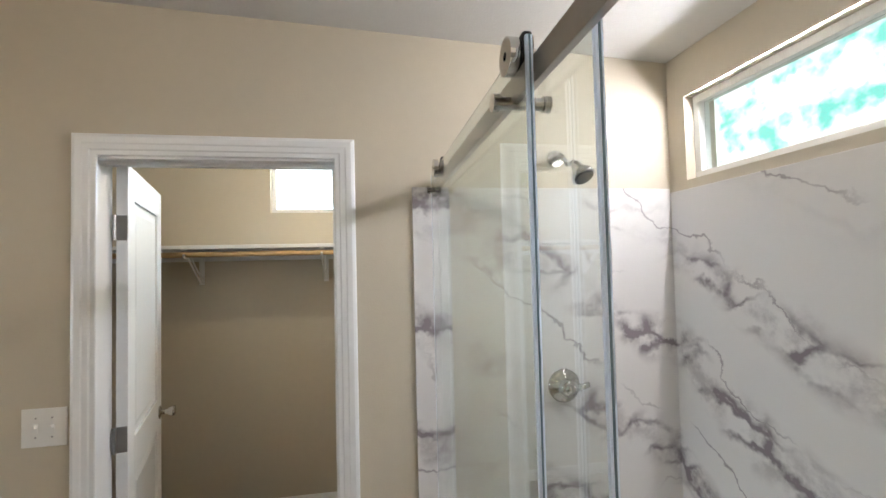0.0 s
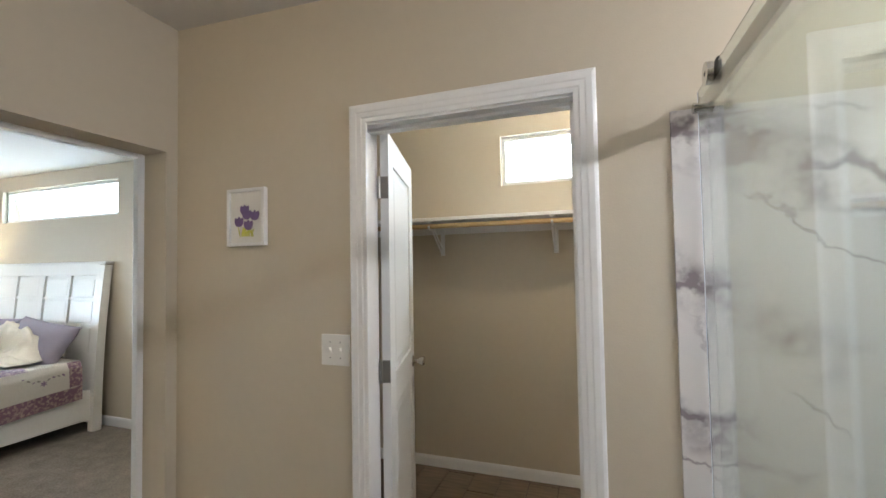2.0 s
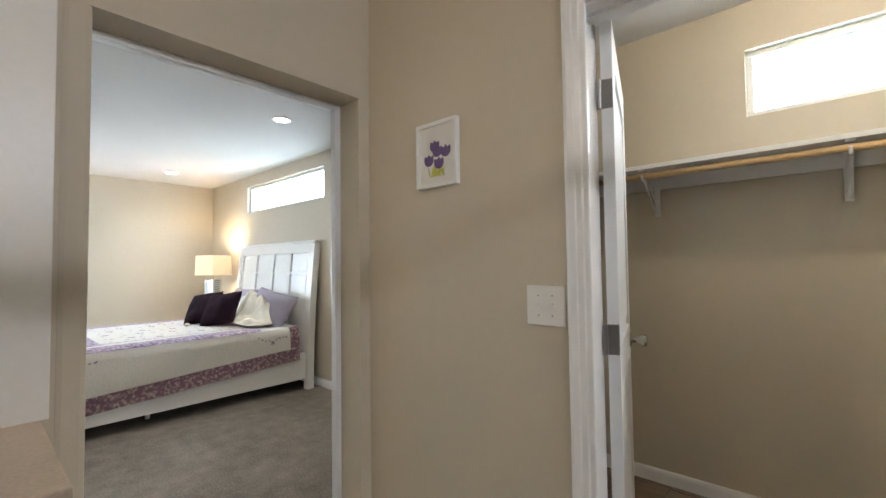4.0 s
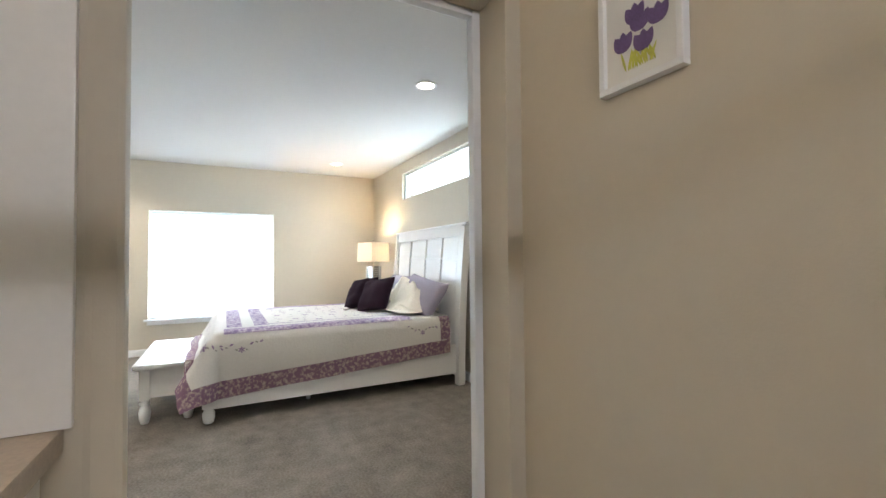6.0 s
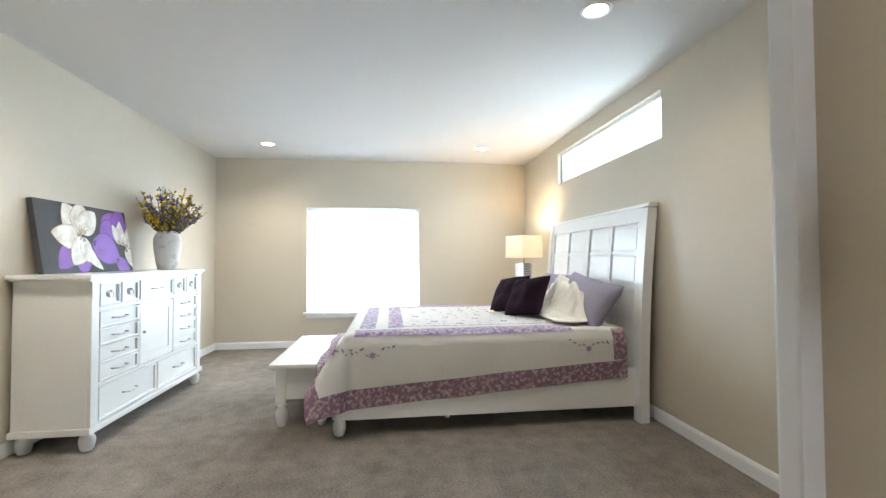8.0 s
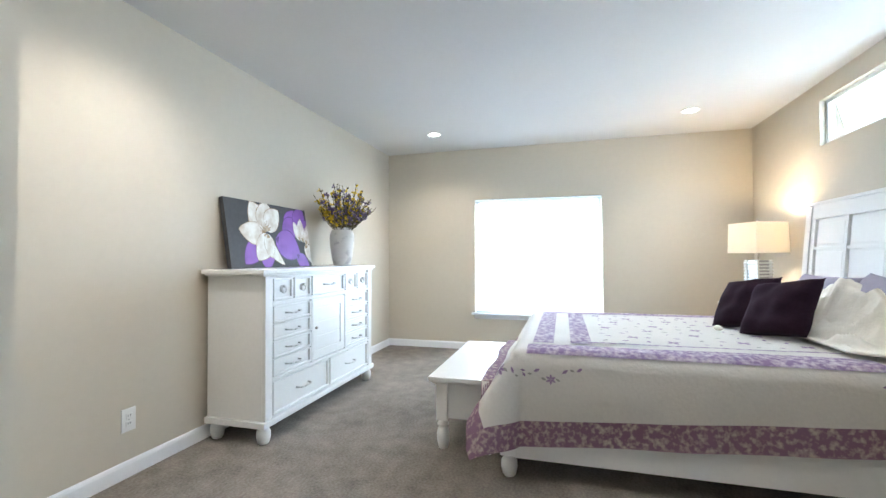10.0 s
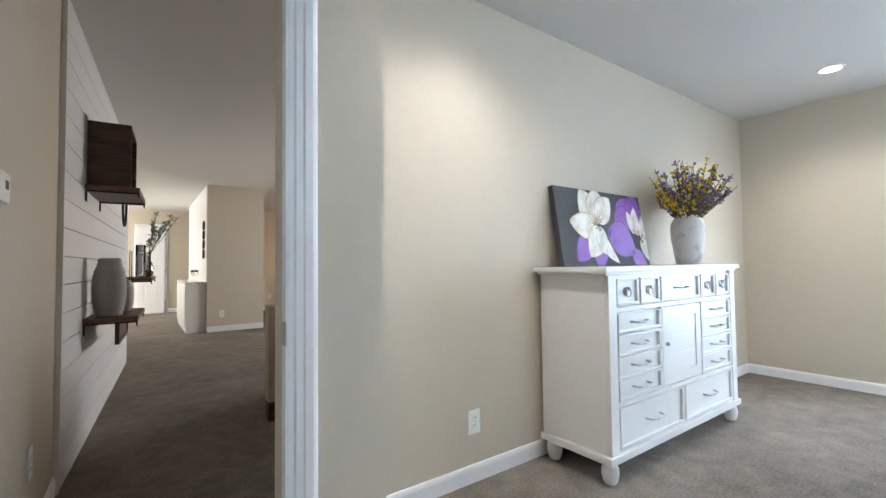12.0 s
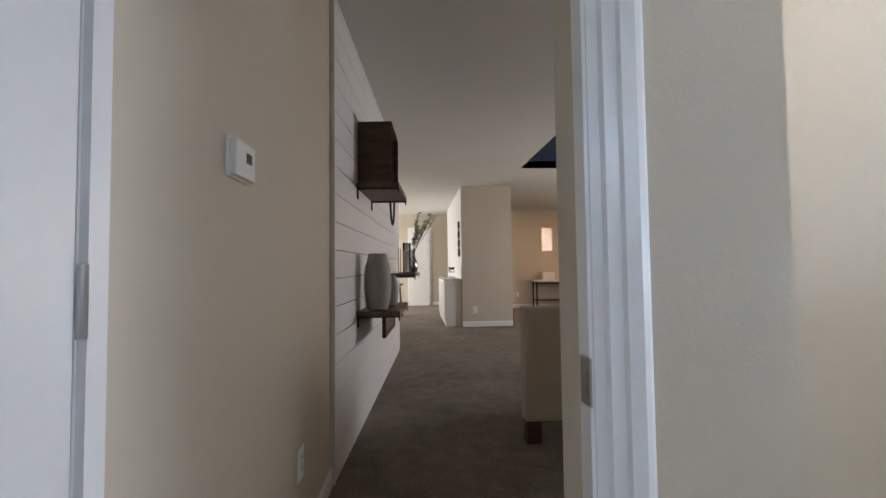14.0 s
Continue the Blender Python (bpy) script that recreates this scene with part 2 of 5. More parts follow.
M_DEEPVIOLET = mat("deep_violet_glaze", (0.09, 0.03, 0.17), 0.5, vary=0.2, scale=20)
M_VIOLET = two_tone("violet_paint", (0.24, 0.09, 0.42), (0.15, 0.055, 0.27), 8, 0.45, 0.75, 0.5)
M_VASE = two_tone("crackled_grey_ceramic", (0.62, 0.60, 0.57), (0.34, 0.33, 0.32), 13, 0.52, 0.72, 0.65)
M_RIBVASE = mat("grey_stoneware", (0.40, 0.38, 0.36), 0.7, vary=0.15, scale=12)
M_LEAF = mat("dried_leaf", (0.17, 0.14, 0.06), 0.8, vary=0.4, scale=20)
M_YELLOW = mat("dried_yellow_blossom", (0.74, 0.50, 0.02), 0.8, vary=0.3, scale=30)
M_MAUVE = mat("dried_mauve_blossom", (0.21, 0.15, 0.25), 0.8, vary=0.3, scale=30)
M_STEM = mat("dry_stem", (0.10, 0.08, 0.04), 0.8, vary=0.2)
M_SHIP = mat("white_shiplap", (0.74, 0.74, 0.74), 0.5, vary=0.03, bump=0.06, bump_scale=60)
M_UPH = mat("beige_linen", (0.48, 0.42, 0.34), 0.95, vary=0.08, scale=30, bump=0.3, bump_scale=400)
M_NAVY = mat("navy_ceiling_paint", (0.03, 0.045, 0.085), 0.7, vary=0.05)
M_LAMINATE = mat("tan_countertop", (0.37, 0.30, 0.23), 0.35, vary=0.2, scale=15)
M_EUCA = mat("eucalyptus_leaf", (0.29, 0.33, 0.25), 0.8, vary=0.25, scale=20)
M_PAPER = mat("white_paper", (0.78, 0.77, 0.74), 0.8, vary=0.02)
M_CROCUS = mat("crocus_ink", (0.16, 0.10, 0.24), 0.8, vary=0.35, scale=50)
M_GRASS = mat("yellow_green_ink", (0.55, 0.55, 0.10), 0.8, vary=0.3, scale=50)
M_CAN = glow_mat("downlight_lens", (1.0, 0.93, 0.80), 22)
M_BULB = glow_mat("bulb", (1.0, 0.75, 0.45), 25)
M_BLIND = lit_cloth("white_blind_slat", (0.88, 0.90, 0.92), 0.5)
M_LAWN = two_tone("lawn", (0.05, 0.08, 0.03), (0.11, 0.13, 0.05), 3, 0.3, 0.7, 0.95)


def backdrop_mat(name, sky_col, leaf_col, strength, low, high, scale=1.1):
    """Far daylight: white sky with blurred foliage in front of it, giving off its own light."""
    m = bpy.data.materials.new(name)
    m.use_nodes = True
    n, l = m.node_tree.nodes, m.node_tree.links
    n.remove(n["Principled BSDF"])
    e, co, t, r, x = n.new("ShaderNodeEmission"), n.new("ShaderNodeTexCoord"), n.new("ShaderNodeTexNoise"), n.new("ShaderNodeMapRange"), n.new("ShaderNodeMix")
    t.inputs["Scale"].default_value, t.inputs["Detail"].default_value = scale, 8
    l.new(co.outputs["Object"], t.inputs["Vector"]), l.new(t.outputs[0], r.inputs[0])
    r.inputs[1].default_value, r.inputs[2].default_value = low, high
    x.data_type = "RGBA"
    x.inputs[6].default_value, x.inputs[7].default_value = (*sky_col, 1), (*leaf_col, 1)
    l.new(r.outputs[0], x.inputs[0]), l.new(x.outputs[2], e.inputs[0]), l.new(e.outputs[0], n["Material Output"].inputs[0])
    e.inputs[1].default_value = strength
    return m


M_SKYCARD = backdrop_mat("hazy_daylight", (0.93, 0.97, 1.0), (0.85, 0.95, 1.0), 3.2, 0.45, 0.7)
M_LEAFCARD = backdrop_mat("sunlit_foliage", (1.0, 1.0, 1.0), (0.20, 0.66, 0.58), 1.5, 0.47, 0.64, 2.2)


# ---- mesh helpers ----
def part(name, bm, material, parent=None, label="", smooth=False):
    """One mesh object out of a bmesh, under a thing or a part."""
    me = bpy.data.meshes.new(name)
    bm.to_mesh(me)
    bm.free()
    me.materials.append(material)
    if smooth:
        for p in me.polygons:
            p.use_smooth = True
    ob = new(name, me)
    ob.parent = parent
    if label:
        ob["label"] = label
    return ob


def thing(name, label, category, m=None, group="", kind=""):
    ob = new(name)
    ob.empty_display_size = 0.1
    if m is not None:
        ob.matrix_basis = m
    return tagged(ob, label, category, group, kind)


def block(bm, x0, x1, y0, y1, z0, z1, bevel=0.0):
    """A box into bm, with its edges rounded by bevel."""
    g = bmesh.ops.create_cube(bm, size=1)
    vs = g["verts"]
    for v in vs:
        v.co = Vector(((x0 + x1) / 2 + v.co.x * (x1 - x0), (y0 + y1) / 2 + v.co.y * (y1 - y0), (z0 + z1) / 2 + v.co.z * (z1 - z0)))
    if bevel:
        bmesh.ops.bevel(bm, geom=list({e for v in vs for e in v.link_edges}), offset=bevel, segments=2, affect="EDGES", profile=0.7)
    return bm


def box(x0, x1, y0, y1, z0, z1, bevel=0.0):
    return block(bmesh.new(), x0, x1, y0, y1, z0, z1, bevel)


def lathe(profile, seg=24, cx=0.0, cy=0.0, cz=0.0, bm=None):
    """A turned body out of (radius, height) pairs round the z axis."""
    bm = bm or bmesh.new()
    rings = []
    for r, z in profile:
        rings.append([bm.verts.new((cx + r * math.cos(2 * math.pi * i / seg), cy + r * math.sin(2 * math.pi * i / seg), cz + z)) for i in range(seg)])
    for a, b in zip(rings, rings[1:]):
        for i in range(seg):
            bm.faces.new((a[i], a[(i + 1) % seg], b[(i + 1) % seg], b[i]))
    bm.faces.new(list(reversed(rings[0]))), bm.faces.new(rings[-1])
    return bm


def rod(a, b, r, seg=10, bm=None, r2=None):
    """A round bar from a to b."""
    bm = bm or bmesh.new()
    a, b = Vector(a), Vector(b)
    d = b - a
    m = Matrix.Translation((a + b) / 2) @ d.to_track_quat("Z", "Y").to_matrix().to_4x4()
    bmesh.ops.create_cone(bm, cap_ends=True, segments=seg, radius1=r, radius2=r if r2 is None else r2, depth=d.length, matrix=m)
    return bm


def tube(points, r, seg=8, bm=None):
    bm = bm or bmesh.new()
    for a, b in zip(points, points[1:]):
        rod(a, b, r, seg, bm)
    return bm


def ball(c, r, bm=None, u=12, v=8, squash=(1, 1, 1)):
    bm = bm or bmesh.new()
    bmesh.ops.create_uvsphere(bm, u_segments=u, v_segments=v, radius=r, matrix=Matrix.Translation(c) @ Matrix.Diagonal((*squash, 1)))
    return bm


def holed(axis, c0, c1, a0, a1, z0, z1, holes=()):
    """A wall slab across axis from c0 to c1, from a0 to a1 and z0 to z1, with rectangular holes (a, a, z, z) through it."""
    bm = bmesh.new()
    aa = sorted({a0, a1, *(h[0] for h in holes), *(h[1] for h in holes)})
    zz = sorted({z0, z1, *(h[2] for h in holes), *(h[3] for h in holes)})
    solid = lambda i, j: 0 <= i < len(aa) - 1 and 0 <= j < len(zz) - 1 and not any(
        h[0] < (aa[i] + aa[i + 1]) / 2 < h[1] and h[2] < (zz[j] + zz[j + 1]) / 2 < h[3] for h in holes)
    P = (lambda a, c, z: (c, a, z)) if axis == "x" else (lambda a, c, z: (a, c, z))
    quad = lambda *ps: bm.faces.new([bm.verts.new(P(*p)) for p in ps])
    for i in range(len(aa) - 1):
        for j in range(len(zz) - 1):
            if not solid(i, j):
                continue
            p, q, r, s = aa[i], aa[i + 1], zz[j], zz[j + 1]
            for c in (c0, c1):
                quad((p, c, r), (q, c, r), (q, c, s), (p, c, s))
            if not solid(i - 1, j):
                quad((p, c0, r), (p, c1, r), (p, c1, s), (p, c0, s))
            if not solid(i + 1, j):
                quad((q, c0, r), (q, c1, r), (q, c1, s), (q, c0, s))
            if not solid(i, j - 1):
                quad((p, c0, r), (q, c0, r), (q, c1, r), (p, c1, r))
            if not solid(i, j + 1):
                quad((p, c0, s), (q, c0, s), (q, c1, s), (p, c1, s))
    bmesh.ops.remove_doubles(bm, verts=bm.verts, dist=1e-5)
    bmesh.ops.recalc_face_normals(bm, faces=bm.faces)
    return bm


def structure(name, bm, material, label="", category="", parent=None):
    ob = part(name, bm, material, parent)
    if parent is None:
        tagged(ob, label, category or name.split("_")[0], "", "structure")
    return ob


CASING = ((0, 0), (0, 0.011), (0.004, 0.013), (0.020, 0.013), (0.026, 0.0165), (0.046, 0.0165), (0.052, 0.019), (0.074, 0.0195), (0.084, 0.016), (0.09, 0.012), (0.09, 0))


def casing(place, a0, a1, top, width=0.09):
    """A moulded casing round three sides of an opening; place(a, z, proud) gives the point in the world."""
    bm = bmesh.new()
    rows = []
    for u, t in CASING:
        u *= width / 0.09
        rows.append([bm.verts.new(place(*p, t)) for p in ((a0 - u, 0.0), (a0 - u, top + u), (a1 + u, top + u), (a1 + u, 0.0))])
    for r, s in zip(rows, rows[1:]):
        for i in range(3):
            bm.faces.new((r[i], r[i + 1], s[i + 1], s[i]))
    bmesh.ops.recalc_face_normals(bm, faces=bm.faces)
    return bm


def baseboard(name, a, b, inward, height=0.085):
    """A skirting strip with a rounded top from a to b (x, y), its face towards inward."""
    ax, ay = a
    bx, by = b
    nx, ny = inward
    bm = bmesh.new()
    prof = ((0, 0), (0.013, 0), (0.013, height - 0.02), (0.010, height - 0.008), (0.005, height), (0, height))
    r = [bm.verts.new((ax + nx * t, ay + ny * t, z)) for t, z in prof]
    s = [bm.verts.new((bx + nx * t, by + ny * t, z)) for t, z in prof]
    for i in range(len(prof)):
        j = (i + 1) % len(prof)
        bm.faces.new((r[i], r[j], s[j], s[i]))
    bm.faces.new(r), bm.faces.new(list(reversed(s)))
    bmesh.ops.recalc_face_normals(bm, faces=bm.faces)
    return structure(name, bm, M_TRIM, "white painted baseboard along the foot of the wall", "baseboard")


# ---- structure ----
CEIL = 2.45
BW, BE = -6.97, -1.70          # bedroom west wall, east wall (bedroom face)
BN, BS = 2.555, -1.524         # bedroom north wall, dresser wall
DW = -1.066                    # wall with the bedroom door
NW = 1.25                      # bath north wall (closet door wall)
BX = -1.55                     # bath west wall face
EX = 1.545                     # bath east wall face
CB = 2.71                      # closet back wall
HX = -1.855                     # hall wall

structure("floor", box(BW - 0.2, BX, -12.2, BN + 0.2, -0.12, 0.0), M_CARPET, "taupe cut-pile carpet with soft worn patches", "floor")
structure("floor_bath", box(BX, EX + 0.2, -2.3, CB + 0.2, -0.12, -0.004), M_DKWOOD, "dark grout bed under brown plank tiles", "floor")

structure("wall_west", holed("x", BW - 0.16, BW, BS - 0.12, BN + 0.16, 0, CEIL, [(-0.39, 1.077, 0.45, 1.825)]), M_WALL, "beige painted bedroom wall with a window", "wall")
structure("wall_north", holed("y", BN, BN + 0.16, BW, BX, 0, CEIL, [(-5.77, -3.95, 1.96, 2.305)]), M_WALL, "beige painted wall with a high transom window", "wall")
structure("wall_dresser", box(BW, -2.70, BS - 0.12, BS, 0, CEIL), M_WALL, "beige painted wall behind the dresser", "wall")
structure("wall_door_side", holed("y", DW - 0.11, DW, -2.815, BX, 0, CEIL, [(-2.51, HX, -1, 2.04)]), M_WALL, "beige painted wall round the bedroom door", "wall")
structure("wall_corner_fill", box(-2.815, -2.70, BS, DW - 0.11, 0, CEIL), M_WALL, "beige painted wall corner", "wall")
structure("wall_bath_bedroom", holed("x", BE, BX, DW, BN, 0, 2.60, [(0.240, 1.196, -1, 1.965)]), M_WALL, "beige painted wall with a square cased opening", "wall")
structure("wall_bath_north", holed("y", NW, NW + 0.12, BX, EX, 0, 2.56, [(-0.60, 0.212, -1, 1.992)]), M_WALL, "beige painted bathroom wall with the closet doorway", "wall")
structure("wall_bath_east", holed("x", EX, EX + 0.14, -2.3, CB + 0.16, 0, 2.56, [(-0.13, 1.158, 1.905, 2.235)]), M_WALL, "beige painted outer wall with a high window over the shower", "wall")
structure("wall_bath_south", box(BX, EX, -2.42, -2.3, 0, 2.60), M_WALL, "beige painted bathroom end wall", "wall")
structure("wall_closet_back", holed("y", CB, CB + 0.16, BX, EX, 0, 2.56, [(-0.342, 0.375, 1.973, 2.318)]), M_WALL, "beige painted closet wall with a small high window", "wall")
structure("wall_closet_west", box(BX, BX + 0.06, NW + 0.12, CB, 0, 2.56), M_WALL, "beige painted closet side wall", "wall")
structure("ceiling", box(BW, BE, BS - 0.12, BN, CEIL, CEIL + 0.1), M_CEIL, "white matt bedroom ceiling", "ceiling")
bath_top = box(BX, EX, -2.3, NW, 2.50, 2.60)
for v in bath_top.verts:
    v.co.z += 0.044 * (-0.45 - v.co.x)
structure("ceiling_bath", bath_top, M_CEIL, "white matt bathroom ceiling sloping up from the outer wall", "ceiling")
structure("ceiling_closet", box(BX, EX, NW, CB, 2.56, 2.66), M_CEIL, "white matt closet ceiling", "ceiling")

# living side
structure("wall_hall", box(HX, BX, -6.1, DW - 0.11, 0, CEIL), M_WALL, "beige painted hall wall with a thermostat", "wall")
lc = box(-3.80, HX, -6.7, BS - 0.12, CEIL, CEIL + 0.1)
block(lc, -7.2, -6.4, -6.7, BS - 0.12, CEIL, CEIL + 0.1)
block(lc, -6.4, -3.80, -2.4, BS - 0.12, CEIL, CEIL + 0.1)
block(lc, -6.4, -3.80, -6.7, -6.45, CEIL, CEIL + 0.1)
structure("ceiling_living", lc, M_CEIL, "white matt living room ceiling with a tray recess", "ceiling")
structure("ceiling_far", box(-7.2, 1.0, -12.2, -6.7, CEIL, CEIL + 0.1), M_CEIL, "white matt ceiling of the far rooms", "ceiling")
# opening added out of view, for the living room fill lamp
structure("wall_living_west", holed("x", -7.2, -7.08, -12.2, BS - 0.12, 0, CEIL, [(-6.7, -4.5, 0.5, 2.0)]), M_WALL, "beige painted living room wall", "wall")
structure("wall_far_south", box(-7.2, 1.0, -12.2, -12.08, 0, CEIL), M_WALL, "beige painted far wall", "wall")
# hole made up out of view, where the far fill lamp stands
structure("wall_far_east", holed("x", 0.9, 1.0, -12.08, -6.1, 0, CEIL, [(-11.6, -9.6, 0.5, 2.1)]), M_WALL, "beige painted far side wall", "wall")
structure("wall_far_return", box(BX, 0.9, -6.1, -5.98, 0, CEIL), M_WALL, "beige painted return wall", "wall")
structure("wall_partition", box(-3.968, -3.085, -7.97, -7.85, 0, CEIL), M_WALL, "grey-beige painted partition wall facing the living room", "wall")
structure("wall_partition_side", box(-3.205, -3.085, -11.05, -7.97, 0, CEIL), M_TRIM, "white painted side of the partition", "wall")
structure("ground", box(-60, 60, -60, 60, -0.8, -0.6), M_LAWN, "mown green lawn round the house", "ground")

# planks of the bath and closet floor
plank_mesh = None
for r in range(17):
    for c in range(4):
        x0 = BX + 0.07 + r * 0.185
        y0 = 1.0 + c * 0.62 - (r % 3) * 0.2
        if y0 > CB - 0.05 or x0 > 1.2:
            continue
        ln = min(0.612, CB - 0.02 - y0)
        if plank_mesh is None or abs(ln - 0.612) > 1e-6:
            ob = part("plank_tile", box(0, 0.18, 0, ln, 0, 0.006, 0.0015), M_PLANK, bpy.data.objects["floor_bath"])
            if abs(ln - 0.612) < 1e-6:
                plank_mesh = ob.data
        else:
            ob = new("plank_tile", plank_mesh)
            ob.parent = bpy.data.objects["floor_bath"]
        ob.location = (x0, y0, -0.004)

# baseboards
baseboard("baseboard", (BW, BS), (BW, BN), (1, 0))
baseboard("baseboard", (BW, BN), (BE, BN), (0, -1))
baseboard("baseboard", (BW, BS), (-2.815, BS), (0, 1))
baseboard("baseboard", (-2.815, DW), (-2.60, DW), (0, 1))
baseboard("baseboard", (BE, 0.20), (BE, DW + 0.05), (-1, 0))
baseboard("baseboard", (BE, BN), (BE, 1.23), (-1, 0))
baseboard("baseboard", (BX + 0.06, CB), (EX, CB), (0, -1), 0.075)
baseboard("baseboard", (BX + 0.06, NW + 0.12), (BX + 0.06, CB), (1, 0), 0.075)
baseboard("baseboard", (BX, NW), (-0.65, NW), (0, -1))
baseboard("baseboard", (HX, -2.625), (HX, DW - 0.03), (-1, 0))
baseboard("baseboard", (-3.968, -7.85), (-3.085, -7.85), (0, 1), 0.09)
baseboard("baseboard", (-7.08, -12.08), (0.9, -12.08), (0, 1), 0.09)

# white corner beads of the opening to the bedroom, on the bedroom side
for y0, y1, label in ((1.168, 1.200, "white painted trim strip on the opening's edge"), (0.205, 0.240, "white painted trim strip on the opening's edge")):
    structure("trim", box(BE - 0.022, BE + 0.012, y0, y1, 0, 1.967, 0.005), M_TRIM, label, "trim")
structure("trim", box(BE - 0.022, BE + 0.012, 0.240, 1.168, 1.943, 1.967, 0.005), M_TRIM, "white painted trim strip over the opening", "trim")

structure("trim", box(BX - 0.045, BX + 0.004, 0.236, 0.300, 0, 1.966, 0.014), M_WALL, "beige painted rounded drywall corner of the opening", "trim")

# door casings and jamb linings
structure("trim", casing(lambda a, z, t: (a, NW - t, z), -0.560, 0.196, 1.984, 0.072), M_TRIM, "white moulded casing round the closet doorway", "trim")
structure("trim", casing(lambda a, z, t: (a, DW + t, z), -2.51, HX, 2.04, 0.086), M_TRIM, "white moulded casing round the bedroom doorway", "trim")


def jamb_lining(a0, a1, y0, y1, top, label, stops=2):
    bm = bmesh.new()
    block(bm, a0, a0 + 0.016, y0, y1, 0, top - 0.016)
    block(bm, a1 - 0.016, a1, y0, y1, 0, top - 0.016)
    block(bm, a0, a1, y0, y1, top - 0.016, top)
    ym = (y0 + y1) / 2
    for x in (a1 - 0.028, a0 + 0.016)[:stops]:
        block(bm, x, x + 0.012, ym - 0.017, ym + 0.017, 0, top - 0.016)
    block(bm, a0 + 0.016, a1 - 0.016, ym - 0.017, ym + 0.017, top - 0.028, top - 0.016)
    return structure("trim", bm, M_TRIM, label, "trim")


jamb_lining(-0.60, 0.212, NW - 0.002, NW + 0.122, 1.992, "white painted jamb lining of the closet doorway", 1)
lining = jamb_lining(-2.523, HX + 0.006, DW - 0.024, DW + 0.012, 2.04, "white painted jamb lining of the bedroom doorway", 0)


def window(name, axis, c, a0, a1, z0, z1, out, label, mullion=False, deep=0.04):
    """A vinyl window set deep in its opening: frame, sash bars and panes. out: +1 or -1, the way to the outside."""
    th = thing(name, label, "window", kind="structure")
    P = (lambda a, b, c0, c1, z, w: box(min(c0, c1), max(c0, c1), a, b, z, w, 0.003)) if axis == "x" else (lambda a, b, c0, c1, z, w: box(a, b, min(c0, c1), max(c0, c1), z, w, 0.003))
    d0, d1, f = c + out * deep, c + out * (deep + 0.05), 0.03
    part("window_frame", P(a0, a1, d0, d1, z0, z0 + f), M_PLASTIC, th)
    part("window_frame", P(a0, a1, d0, d1, z1 - f, z1), M_PLASTIC, th)
    part("window_frame", P(a0, a0 + f, d0, d1, z0 + f, z1 - f), M_PLASTIC, th)
    part("window_frame", P(a1 - f, a1, d0, d1, z0 + f, z1 - f), M_PLASTIC, th)
    if mullion:
        zm = (z0 + z1) / 2
        part("sash_bar", P(a0 + f, a1 - f, d0 + out * 0.005, d1 - out * 0.005, zm - 0.02, zm + 0.02), M_PLASTIC, th)
    pane = part("pane", P(a0 + f, a1 - f, c + out * (deep + 0.025), c + out * (deep + 0.029), z0 + f, z1 - f), M_GLASS, th)
    pane.visible_shadow = False
    return th


win_w = window("window_1", "x", BW, -0.39, 1.077, 0.45, 1.825, -1, "white vinyl bedroom window with closed mini blinds", True, 0.085)
window("window_2", "y", BN, -5.77, -3.95, 1.96, 2.305, 1, "white vinyl high transom window above the bed")
window("window_3", "x", EX, -0.13, 1.158, 1.905, 2.235, 1, "white vinyl high window above the shower")
window("window_4", "y", CB, -0.342, 0.375, 1.973, 2.318, 1, "white vinyl small high closet window")
# stool and apron of the bedroom window
part("window_sill", box(BW - 0.08, BW + 0.055, -0.43, 1.117, 0.425, 0.45, 0.006), M_TRIM, win_w)
part("apron", box(BW, BW + 0.016, -0.40, 1.087, 0.375, 0.425, 0.004), M_TRIM, win_w)

# blinds in the bedroom window
blind = thing("window_blind", "white closed aluminium mini blind glowing with daylight", "blind")
part("headrail", box(BW - 0.05, BW - 0.012, -0.385, 1.072, 1.785, 1.82, 0.003), M_BLIND, blind)
part("bottom_rail", box(BW - 0.045, BW - 0.02, -0.383, 1.070, 0.456, 0.472, 0.003), M_BLIND, blind)
slat_bm = bmesh.new()
vs = [slat_bm.verts.new(p) for p in ((-0.010, -0.38, 0.004), (0.0, -0.38, 0.0015), (0.010, -0.38, -0.006), (-0.010, 1.067, 0.004), (0.0, 1.067, 0.0015), (0.010, 1.067, -0.006))]
slat_bm.faces.new((vs[0], vs[1], vs[4], vs[3])), slat_bm.faces.new((vs[1], vs[2], vs[5], vs[4]))
slat = part("slat", slat_bm, M_BLIND, blind)
slat.location = (BW - 0.032, 0, 0.482)
for i in range(1, 62):
    s = new("slat", slat.data)
    s.parent = blind
    s.location = (BW - 0.032, 0, 0.482 + i * 0.0213)
for y in (-0.25, 0.345, 0.94):
    part("ladder_cord", rod((BW - 0.018, y, 0.47), (BW - 0.018, y, 1.79), 0.0012, 5), M_BLIND, blind)
part("tilt_wand", rod((BW - 0.008, 0.99, 1.25), (BW - 0.008, 0.99, 1.79), 0.004, 6), M_PLASTIC, blind)


